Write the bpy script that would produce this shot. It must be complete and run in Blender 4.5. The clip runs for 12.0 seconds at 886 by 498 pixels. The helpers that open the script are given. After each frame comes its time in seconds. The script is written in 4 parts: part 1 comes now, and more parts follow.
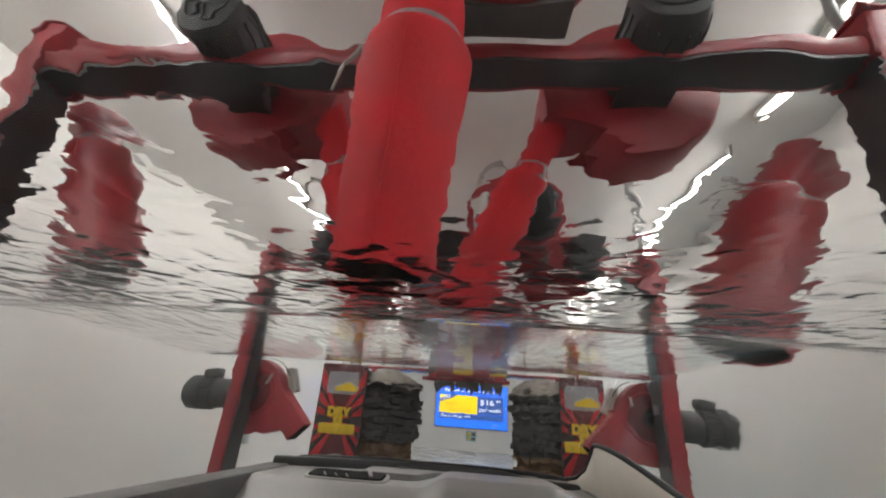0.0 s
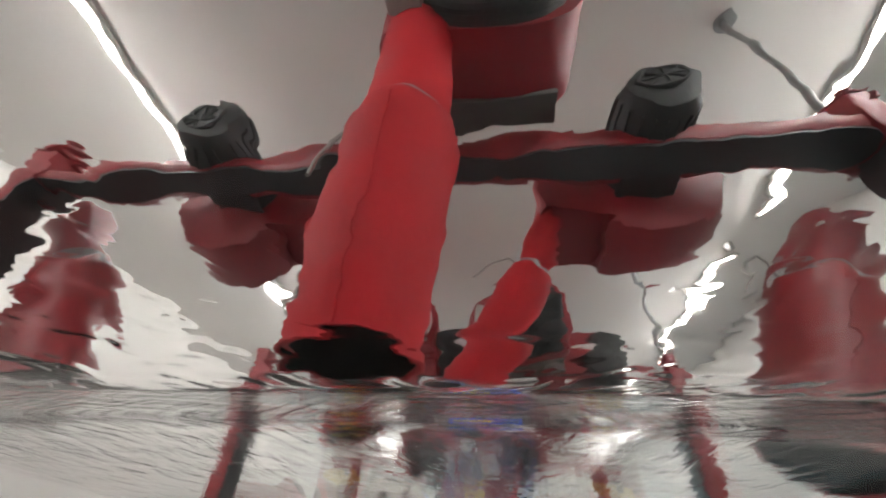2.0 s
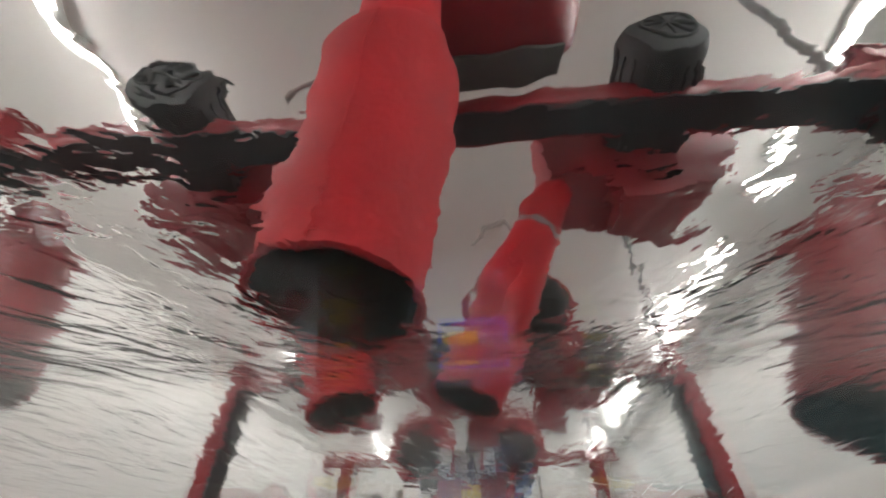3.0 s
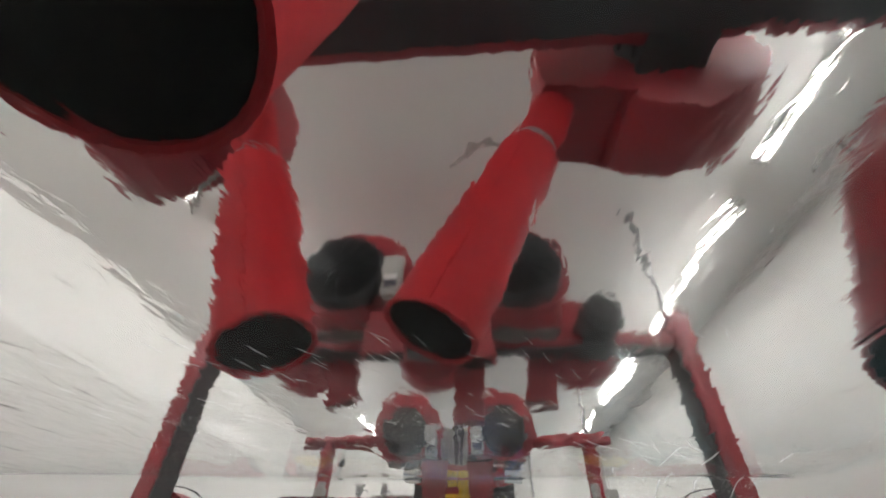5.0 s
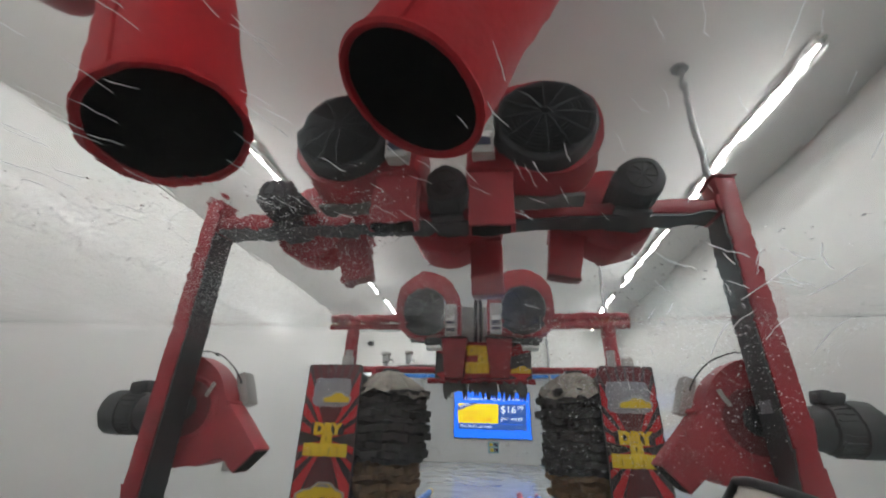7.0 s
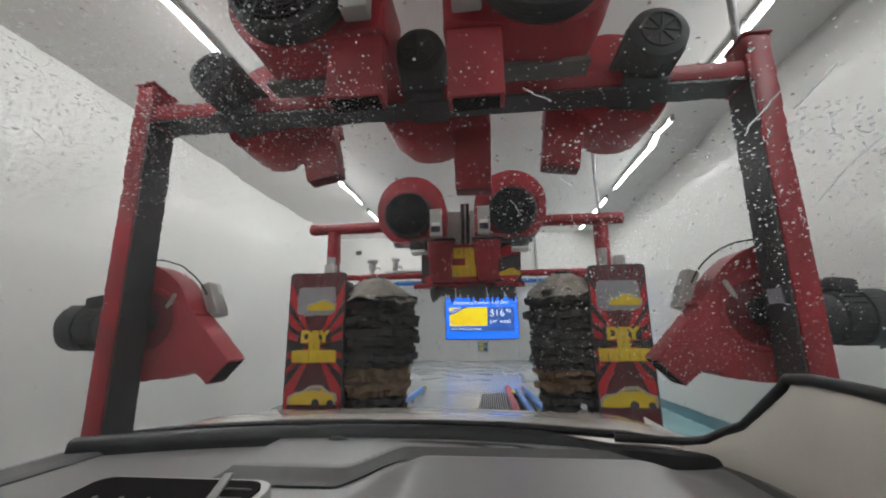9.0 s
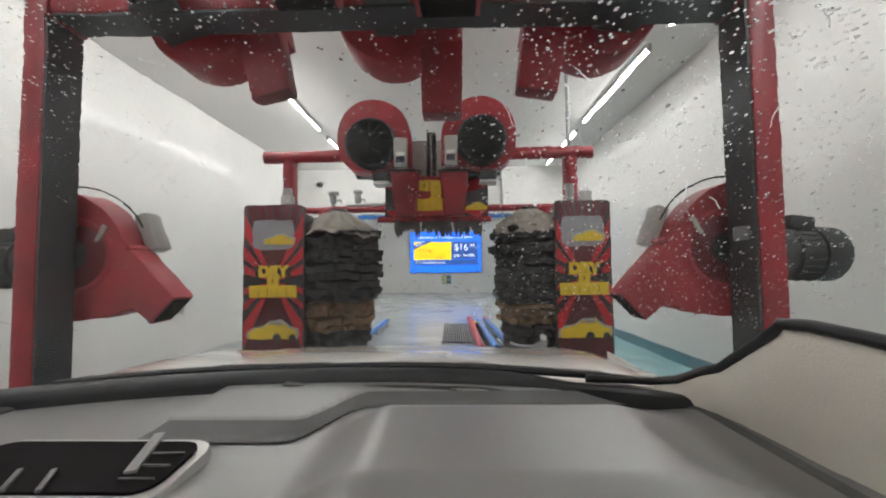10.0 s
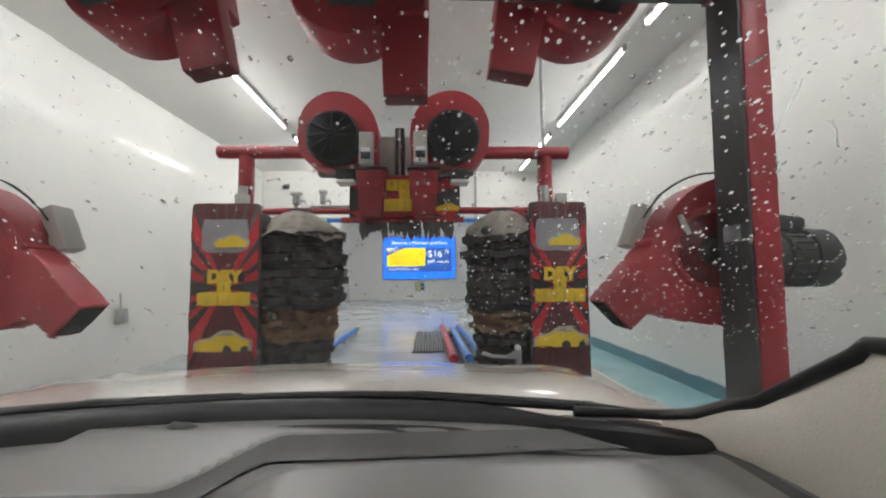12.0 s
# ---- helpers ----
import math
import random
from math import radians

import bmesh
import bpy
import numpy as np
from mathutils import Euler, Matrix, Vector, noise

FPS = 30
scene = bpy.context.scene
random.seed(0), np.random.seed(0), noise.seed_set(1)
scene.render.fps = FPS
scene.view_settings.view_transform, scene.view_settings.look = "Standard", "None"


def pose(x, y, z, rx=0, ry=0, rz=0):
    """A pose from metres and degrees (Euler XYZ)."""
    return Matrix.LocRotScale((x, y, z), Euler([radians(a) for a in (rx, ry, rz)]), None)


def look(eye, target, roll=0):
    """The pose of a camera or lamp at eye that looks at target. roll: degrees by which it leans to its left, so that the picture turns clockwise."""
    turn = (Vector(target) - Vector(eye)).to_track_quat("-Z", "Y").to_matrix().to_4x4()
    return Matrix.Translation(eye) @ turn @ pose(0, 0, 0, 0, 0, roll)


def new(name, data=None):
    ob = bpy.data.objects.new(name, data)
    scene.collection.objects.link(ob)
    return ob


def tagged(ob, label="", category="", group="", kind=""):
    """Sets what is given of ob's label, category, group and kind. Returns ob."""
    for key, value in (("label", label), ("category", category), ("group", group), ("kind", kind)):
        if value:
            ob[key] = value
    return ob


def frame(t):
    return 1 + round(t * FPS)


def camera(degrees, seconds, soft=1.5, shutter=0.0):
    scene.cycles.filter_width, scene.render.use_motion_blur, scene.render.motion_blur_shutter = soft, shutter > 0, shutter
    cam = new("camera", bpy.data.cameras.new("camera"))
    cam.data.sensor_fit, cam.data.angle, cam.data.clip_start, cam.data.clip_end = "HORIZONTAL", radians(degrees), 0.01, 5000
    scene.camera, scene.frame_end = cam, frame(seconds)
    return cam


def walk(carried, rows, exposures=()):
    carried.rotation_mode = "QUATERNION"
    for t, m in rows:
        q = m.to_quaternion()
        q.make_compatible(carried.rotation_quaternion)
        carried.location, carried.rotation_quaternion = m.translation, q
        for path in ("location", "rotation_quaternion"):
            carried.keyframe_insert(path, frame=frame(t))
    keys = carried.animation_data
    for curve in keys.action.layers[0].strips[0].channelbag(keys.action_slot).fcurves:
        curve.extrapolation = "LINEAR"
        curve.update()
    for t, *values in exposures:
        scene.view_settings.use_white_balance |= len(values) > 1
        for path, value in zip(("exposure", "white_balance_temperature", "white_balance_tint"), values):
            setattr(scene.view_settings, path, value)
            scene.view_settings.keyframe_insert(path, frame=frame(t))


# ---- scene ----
# ---------------------------------------------------------------- camera
cam = camera(95.1, 12.0, soft=2.0)
PATH = [
    (0, (0.267, -0.524, 1.227), (0.064, 1.305, 2.015), 4.3),
    (0.5, (0.274, -0.49, 1.22), (0.012, 1.16, 2.319), 6.7),
    (1.3, (0.282, -0.402, 1.248), (0.035, 1.064, 2.586), 5.3),
    (1.5, (0.283, -0.374, 1.256), (0.04, 1.129, 2.552), 4.7),
    (2, (0.274, -0.304, 1.244), (0.055, 1.205, 2.538), 3.5),
    (2.5, (0.246, -0.231, 1.225), (0.052, 1.231, 2.575), 3.0),
    (3, (0.22, -0.119, 1.236), (0.069, 1.386, 2.545), 0.4),
    (3.5, (0.229, -0.005, 1.234), (0.102, 1.582, 2.444), 0.9),
    (5.5, (0.273, 0.319, 1.268), (0.122, 1.852, 2.544), 1.7),
    (6, (0.281, 0.424, 1.236), (0.066, 2.307, 1.875), 3.5),
    (6.5, (0.278, 0.487, 1.262), (0.022, 2.328, 1.998), 2.2),
    (8.5, (0.272, 0.816, 1.262), (0.038, 2.59, 2.155), 0.6),
    (9, (0.284, 0.902, 1.262), (0.065, 2.845, 1.681), -0.6),
    (9.5, (0.277, 0.982, 1.27), (0.17, 2.97, 1.459), -0.5),
    (10, (0.266, 1.039, 1.278), (0.214, 3.036, 1.375), -0.6),
    (10.5, (0.269, 1.087, 1.287), (0.223, 3.086, 1.316), -0.6),
    (11, (0.271, 1.128, 1.301), (0.161, 3.124, 1.332), -0.1),
    (11.5, (0.275, 1.181, 1.291), (0.296, 3.177, 1.416), -0.2),
    (12, (0.318, 1.301, 1.262), (0.39, 3.295, 1.392), -0.5),
]
walk(cam, [(t, look(eye, target, roll)) for t, eye, target, roll in PATH],
     [(0, 0.03, 6600, 11), (3.5, 0.09, 6550, 10), (5.5, 0.06, 6400, 9), (6.5, -0.03, 6250, 8), (8.5, -0.15, 6200, 8), (9.0, -0.12, 6200, 8),
      (9.5, 0.19, 6350, 8), (12, 0.20, 6350, 8)])

# ---------------------------------------------------------------- world and exposure
world = bpy.data.worlds.new("world")
scene.world = world
world.use_nodes = True
world.node_tree.nodes["Background"].inputs[0].default_value = (0.55, 0.6, 0.68, 1)
world.node_tree.nodes["Background"].inputs[1].default_value = 0.15
scene.view_settings.exposure = 0.0
TUBE = 105.0

# ---------------------------------------------------------------- materials
def mat_base(name):
    m = bpy.data.materials.new(name)
    m.use_nodes = True
    nt = m.node_tree
    return m, nt, nt.nodes["Principled BSDF"]


def surface(name, colour, rough=0.5, metal=0.0, vary=0.15, scale=6.0, bump=0.0, bump_scale=60.0, spec=0.5, second=None, coat=0.0):
    """A painted or bare surface: colour stained at one scale, grain and roughness at another."""
    m, nt, p = mat_base(name)
    n, l = nt.nodes, nt.links
    tc = n.new("ShaderNodeTexCoord")
    big = n.new("ShaderNodeTexNoise")
    big.inputs["Scale"].default_value, big.inputs["Detail"].default_value = scale, 6
    small = n.new("ShaderNodeTexNoise")
    small.inputs["Scale"].default_value, small.inputs["Detail"].default_value = bump_scale, 4
    for t in (big, small):
        l.new(tc.outputs["Object"], t.inputs["Vector"])
    ramp = n.new("ShaderNodeValToRGB")
    ramp.color_ramp.elements[0].position, ramp.color_ramp.elements[1].position = 0.32, 0.68
    dark = second or tuple(c * (1 - vary) for c in colour)
    ramp.color_ramp.elements[0].color, ramp.color_ramp.elements[1].color = (*dark, 1), (*colour, 1)
    l.new(big.outputs["Fac"], ramp.inputs["Fac"])
    mix = n.new("ShaderNodeMix")
    mix.data_type, mix.blend_type = "RGBA", "MULTIPLY"
    mix.inputs["Factor"].default_value = min(1.0, vary)
    l.new(ramp.outputs["Color"], mix.inputs["A"])
    l.new(small.outputs["Color"], mix.inputs["B"])
    l.new(mix.outputs["Result"], p.inputs["Base Color"])
    rr = n.new("ShaderNodeMapRange")
    rr.inputs["To Min"].default_value, rr.inputs["To Max"].default_value = max(0.02, rough * 0.75), min(1, rough * 1.25)
    l.new(big.outputs["Fac"], rr.inputs["Value"])
    l.new(rr.outputs["Result"], p.inputs["Roughness"])
    p.inputs["Metallic"].default_value = metal
    p.inputs["Specular IOR Level"].default_value = spec
    p.inputs["Coat Weight"].default_value = coat
    if bump:
        b = n.new("ShaderNodeBump")
        b.inputs["Strength"].default_value, b.inputs["Distance"].default_value = bump, 0.01
        l.new(small.outputs["Fac"], b.inputs["Height"])
        l.new(b.outputs["Normal"], p.inputs["Normal"])
    return m


def glow(name, colour, strength):
    m, nt, p = mat_base(name)
    p.inputs["Base Color"].default_value = (*colour, 1)
    p.inputs["Emission Color"].default_value = (*colour, 1)
    p.inputs["Emission Strength"].default_value = strength
    p.inputs["Roughness"].default_value = 0.3
    return m


M_wall = surface("wall_panel", (0.70, 0.69, 0.66), 0.10, vary=0.06, scale=0.7, bump=0.28, bump_scale=5.5, spec=0.40)
M_ceiling = surface("ceiling_panel", (0.82, 0.79, 0.76), 0.55, vary=0.06, scale=0.9, bump=0.04, bump_scale=4.0)
M_floor = surface("wet_concrete", (0.50, 0.52, 0.53), 0.18, vary=0.35, scale=1.1, bump=0.06, bump_scale=9.0)
M_teal = surface("teal_floor_paint", (0.33, 0.55, 0.58), 0.2, vary=0.25, scale=2.0, bump=0.05, bump_scale=12)
M_teal_dark = surface("teal_cove", (0.10, 0.25, 0.30), 0.4, vary=0.25, scale=3.0)
M_red = surface("red_paint", (0.41, 0.017, 0.03), 0.45, vary=0.42, scale=2.6, bump=0.03, bump_scale=40)
M_red_dull = surface("dull_red_plastic", (0.48, 0.045, 0.06), 0.55, vary=0.42, scale=3.2, bump=0.06, bump_scale=50)
M_cup = surface("dark_red_paint", (0.30, 0.014, 0.024), 0.4, vary=0.4, scale=5.0, bump=0.04, bump_scale=50)
M_sock = surface("red_fabric", (0.55, 0.012, 0.021), 0.7, vary=0.2, scale=5.0, bump=0.25, bump_scale=70, spec=0.25)
M_black = surface("black_lining", (0.045, 0.048, 0.052), 0.4, vary=0.4, scale=5.0, bump=0.05)
M_rubber = surface("black_rubber", (0.014, 0.014, 0.015), 0.45, vary=0.3, scale=8.0, bump=0.1, bump_scale=30)
# near-black that puts the shade inside openings into the colour
M_opening_shade = surface("opening_shade", (0.008, 0.006, 0.006), 0.9, vary=0.3, spec=0.08)
M_grate = surface("dark_wire_grate", (0.03, 0.033, 0.036), 0.5, vary=0.3, metal=0.3)
M_motor = surface("motor_casing", (0.085, 0.088, 0.09), 0.6, vary=0.6, scale=9, bump=0.2)
M_grey = surface("grey_box", (0.44, 0.43, 0.40), 0.45, vary=0.2, scale=8)
M_plate = surface("dusty_plate", (0.17, 0.16, 0.15), 0.6, vary=0.4, scale=8)
M_steel = surface("steel", (0.42, 0.42, 0.42), 0.35, metal=0.8, vary=0.2, scale=10)
M_label = surface("blue_label", (0.025, 0.027, 0.055), 0.4, vary=0.1)
M_white = surface("white_label", (0.75, 0.75, 0.72), 0.4, vary=0.1)
M_yellow = surface("yellow_print", (0.72, 0.50, 0.012), 0.45, vary=0.12, scale=9)
M_art_red = surface("red_print", (0.50, 0.012, 0.02), 0.4, vary=0.15, scale=7)
M_art_dark = surface("dark_red_print_and_shade", (0.13, 0.006, 0.012), 0.4, vary=0.2, scale=7)
M_art_black = surface("black_print", (0.03, 0.025, 0.028), 0.4, vary=0.25, scale=7)
M_cloud = surface("grey_print", (0.30, 0.30, 0.33), 0.5, vary=0.2, scale=9)
M_cloud_light = surface("pale_grey_print", (0.42, 0.42, 0.40), 0.5, vary=0.15, scale=9)
M_cloth = surface("black_brush_cloth", (0.15, 0.143, 0.135), 0.8, vary=0.5, scale=14, bump=0.4, bump_scale=40, spec=0.3)
M_cloth_top = surface("grey_brush_cloth", (0.46, 0.42, 0.36), 0.8, vary=0.45, scale=10, bump=0.4, bump_scale=40, spec=0.3)
M_cloth_tan = surface("brown_brush_cloth", (0.50, 0.32, 0.18), 0.85, vary=0.55, scale=10, bump=0.4, bump_scale=40, spec=0.2)
M_blue = surface("blue_paint", (0.03, 0.20, 0.62), 0.35, vary=0.2)
M_pearl = surface("pearl_white_car_paint", (0.70, 0.665, 0.61), 0.22, vary=0.05, scale=2.0, coat=0.8)
M_dash = surface("grey_soft_touch_plastic", (0.18, 0.174, 0.168), 0.32, vary=0.10, scale=4, bump=0.09, bump_scale=420, spec=0.7)
# dark plastic parts, and the shade painted into the dashboard's fold
M_dash_dark = surface("dark_plastic_and_fold_shade", (0.085, 0.082, 0.08), 0.5, vary=0.12, scale=5, bump=0.22, bump_scale=260)
M_trim = surface("beige_pillar_trim", (0.66, 0.61, 0.53), 0.6, vary=0.1, scale=5, bump=0.18, bump_scale=220)
M_silver = surface("satin_silver_trim", (0.46, 0.45, 0.43), 0.35, vary=0.1, metal=0.6)
M_tyre = surface("tyre", (0.02, 0.02, 0.02), 0.8, vary=0.3, bump=0.2)
M_tube = glow("lit_tube", (1.0, 0.985, 0.965), TUBE)
M_screen_blue = glow("screen_blue", (0.012, 0.17, 0.95), 0.9)
M_screen_deep = glow("screen_deep_blue", (0.02, 0.08, 0.32), 0.8)
M_screen_yellow = glow("screen_yellow", (0.9, 0.68, 0.0), 0.85)
M_screen_orange = glow("screen_orange", (0.55, 0.20, 0.01), 0.7)
M_screen_white = glow("screen_white", (0.85, 0.9, 1.0), 0.9)


def wet_glass(name, bumpy):
    """Clear glass; the outer face carries a film of water, thick and rippled over the roof, thin on the lower windscreen."""
    m, nt, p = mat_base(name)
    n, l = nt.nodes, nt.links
    p.inputs["Base Color"].default_value = (0.97, 0.98, 0.98, 1)
    p.inputs["Roughness"].default_value = 0.0
    p.inputs["IOR"].default_value = 1.33
    p.inputs["Transmission Weight"].default_value = 1.0
    if not bumpy:
        return m
    # a small diffuse white share puts a pale haze into the glass
    p.inputs["Transmission Weight"].default_value = 0.953
    tc = n.new("ShaderNodeTexCoord")
    sep = n.new("ShaderNodeSeparateXYZ")
    l.new(tc.outputs["Object"], sep.inputs[0])
    # how thick the film lies along the car
    film = n.new("ShaderNodeValToRGB")
    film.color_ramp.interpolation = "EASE"
    el = film.color_ramp.elements
    el[0].position, el[0].color = 0.0, (0.08, 0.08, 0.08, 1)
    el[1].position, el[1].color = 1.0, (0.0, 0.0, 0.0, 1)
    for at, v in ((0.20, 0.09), (0.24, 0.11), (0.28, 0.145), (0.32, 0.145), (0.37, 0.135), (0.41, 0.12), (0.45, 0.10), (0.49, 0.085), (0.545, 0.065), (0.60, 0.04), (0.65, 0.02), (0.70, 0.013), (0.80, 0.012), (0.88, 0.010)):
        e = el.new(at)
        e.color = (v, v, v, 1)
    rng = n.new("ShaderNodeMapRange")
    rng.inputs["From Min"].default_value, rng.inputs["From Max"].default_value = -1.2, 2.3
    l.new(sep.outputs["Y"], rng.inputs["Value"])
    l.new(rng.outputs["Result"], film.inputs["Fac"])
    # patches where the water runs rough or smooth
    patch = n.new("ShaderNodeTexNoise")
    patch.inputs["Scale"].default_value, patch.inputs["Detail"].default_value = 6.5, 2
    l.new(tc.outputs["Object"], patch.inputs["Vector"])
    pr = n.new("ShaderNodeMapRange")
    pr.inputs["From Min"].default_value, pr.inputs["From Max"].default_value = 0.38, 0.62
    pr.inputs["To Min"].default_value, pr.inputs["To Max"].default_value = 0.12, 1.0
    l.new(patch.outputs["Fac"], pr.inputs["Value"])
    # the waves draw out along the car towards its front
    back = n.new("ShaderNodeMath")
    back.operation = "MINIMUM"
    l.new(sep.outputs["Y"], back.inputs[0])
    back.inputs[1].default_value = 0.0
    along = n.new("ShaderNodeMath")
    along.operation = "MULTIPLY_ADD"
    l.new(back.outputs[0], along.inputs[0])
    along.inputs[1].default_value = 1.5
    ahead = n.new("ShaderNodeMath")
    ahead.operation = "MULTIPLY"
    l.new(sep.outputs["Y"], ahead.inputs[0])
    ahead.inputs[1].default_value = 0.8
    l.new(ahead.outputs[0], along.inputs[2])
    flow = n.new("ShaderNodeCombineXYZ")
    l.new(sep.outputs["X"], flow.inputs["X"])
    l.new(along.outputs[0], flow.inputs["Y"])
    l.new(sep.outputs["Z"], flow.inputs["Z"])

    def waves(scale, detail, distort):
        mp = n.new("ShaderNodeMapping")
        mp.inputs["Scale"].default_value = scale
        l.new(flow.outputs["Vector"], mp.inputs["Vector"])
        w = n.new("ShaderNodeTexNoise")
        w.inputs["Scale"].default_value, w.inputs["Detail"].default_value, w.inputs["Distortion"].default_value = 1.0, detail, distort
        l.new(mp.outputs["Vector"], w.inputs["Vector"])
        return w

    rip = waves((54, 26, 50), 1.5, 0.9)
    slow = waves((26, 13, 20), 1.0, 0.5)
    fine = waves((140, 70, 100), 1.5, 0.3)
    # short ripples gather where the sheet of water breaks up; elsewhere it runs in long smooth waves
    rough = n.new("ShaderNodeValToRGB")
    rough.color_ramp.interpolation = "EASE"
    re = rough.color_ramp.elements
    re[0].position, re[0].color = 0.0, (0.5, 0.5, 0.5, 1)
    re[1].position, re[1].color = 1.0, (1.0, 1.0, 1.0, 1)
    for at, v in ((0.25, 0.5), (0.33, 0.7), (0.37, 1.0), (0.46, 1.0), (0.50, 0.6), (0.60, 0.8)):
        e = re.new(at)
        e.color = (v, v, v, 1)
    l.new(rng.outputs["Result"], rough.inputs["Fac"])
    pa = n.new("ShaderNodeMath")
    pa.operation = "MULTIPLY"
    l.new(pr.outputs["Result"], pa.inputs[0])
    l.new(rough.outputs["Color"], pa.inputs[1])
    a = n.new("ShaderNodeMath")
    a.operation = "MULTIPLY"
    l.new(rip.outputs["Fac"], a.inputs[0])
    l.new(pa.outputs[0], a.inputs[1])
    # in one band the ripples are choppy and small
    chop = n.new("ShaderNodeValToRGB")
    chop.color_ramp.interpolation = "EASE"
    ce = chop.color_ramp.elements
    ce[0].position, ce[0].color = 0.30, (0.0, 0.0, 0.0, 1)
    ce[1].position, ce[1].color = 0.62, (0.0, 0.0, 0.0, 1)
    for at, v in ((0.34, 0.45), (0.48, 0.45)):
        e = ce.new(at)
        e.color = (v, v, v, 1)
    l.new(rng.outputs["Result"], chop.inputs["Fac"])
    cf = n.new("ShaderNodeMath")
    cf.operation = "MULTIPLY"
    l.new(fine.outputs["Fac"], cf.inputs[0])
    l.new(chop.outputs["Color"], cf.inputs[1])
    ac = n.new("ShaderNodeMath")
    ac.operation = "MULTIPLY_ADD"
    l.new(cf.outputs[0], ac.inputs[0])
    l.new(pr.outputs["Result"], ac.inputs[1])
    l.new(a.outputs[0], ac.inputs[2])
    # fine spray blurs the glass there
    haze = n.new("ShaderNodeValToRGB")
    haze.color_ramp.interpolation = "EASE"
    he = haze.color_ramp.elements
    he[0].position, he[0].color = 0.0, (0.04, 0.04, 0.04, 1)
    he[1].position, he[1].color = 1.0, (0.0, 0.0, 0.0, 1)
    for at, v in ((0.24, 0.05), (0.30, 0.07), (0.37, 0.07), (0.43, 0.11), (0.50, 0.13), (0.56, 0.08), (0.62, 0.0)):
        e = he.new(at)
        e.color = (v, v, v, 1)
    l.new(rng.outputs["Result"], haze.inputs["Fac"])
    l.new(haze.outputs["Color"], p.inputs["Roughness"])
    b = n.new("ShaderNodeMath")
    b.operation = "MULTIPLY_ADD"
    l.new(slow.outputs["Fac"], b.inputs[0])
    b.inputs[1].default_value = 2.0
    l.new(ac.outputs[0], b.inputs[2])
    c = n.new("ShaderNodeMath")
    c.operation = "MULTIPLY"
    l.new(b.outputs[0], c.inputs[0])
    l.new(film.outputs["Color"], c.inputs[1])
    bump = n.new("ShaderNodeBump")
    bump.inputs["Strength"].default_value, bump.inputs["Distance"].default_value = 1.0, 0.0118
    l.new(c.outputs[0], bump.inputs["Height"])
    l.new(bump.outputs["Normal"], p.inputs["Normal"])
    return m


M_glass_out = wet_glass("wet_glass", True)
M_glass_in = wet_glass("clear_glass", False)
for glass_m in (M_glass_out, M_glass_in):
    glass_m.node_tree.nodes["Principled BSDF"].inputs["IOR"].default_value = 1.10
M_drop = wet_glass("water", False)
# water whitened by a diffuse share, which paints its bright glints
M_glint = wet_glass("water_with_white_glint", False)
M_glint.node_tree.nodes["Principled BSDF"].inputs["Roughness"].default_value = 0.6
M_glint.node_tree.nodes["Principled BSDF"].inputs["Transmission Weight"].default_value = 0.5
M_glint.node_tree.nodes["Principled BSDF"].inputs["IOR"].default_value = 1.3


# ---------------------------------------------------------------- mesh helpers
def mesh_object(name, bm, material, smooth=False):
    me = bpy.data.meshes.new(name)
    bmesh.ops.recalc_face_normals(bm, faces=bm.faces)
    bm.to_mesh(me)
    bm.free()
    me.materials.append(material)
    if smooth:
        for f in me.polygons:
            f.use_smooth = True
        try:
            me.set_sharp_from_angle(angle=radians(40))
        except AttributeError:
            pass
    return new(name, me)


def part(name, bm, material, parent, label="", smooth=True):
    ob = mesh_object(name, bm, material, smooth)
    ob.parent = parent
    if label:
        ob["label"] = label
    return ob


def thing(name, label, category, m=None, group="", kind=""):
    ob = new(name)
    ob.empty_display_size = 0.1
    if m is not None:
        ob.matrix_basis = m
    return tagged(ob, label, category, group, kind)


def box(bm, x0, x1, y0, y1, z0, z1, bevel=0.0, m=None):
    r = bmesh.ops.create_cube(bm, size=1.0)
    vs = r["verts"]
    bmesh.ops.scale(bm, vec=(x1 - x0, y1 - y0, z1 - z0), verts=vs)
    bmesh.ops.translate(bm, vec=((x0 + x1) / 2, (y0 + y1) / 2, (z0 + z1) / 2), verts=vs)
    if m is not None:
        bmesh.ops.transform(bm, matrix=m, verts=vs)
    if bevel:
        es = list({e for v in vs for e in v.link_edges})
        bmesh.ops.bevel(bm, geom=es, offset=bevel, segments=2, affect="EDGES", profile=0.5)
    return bm


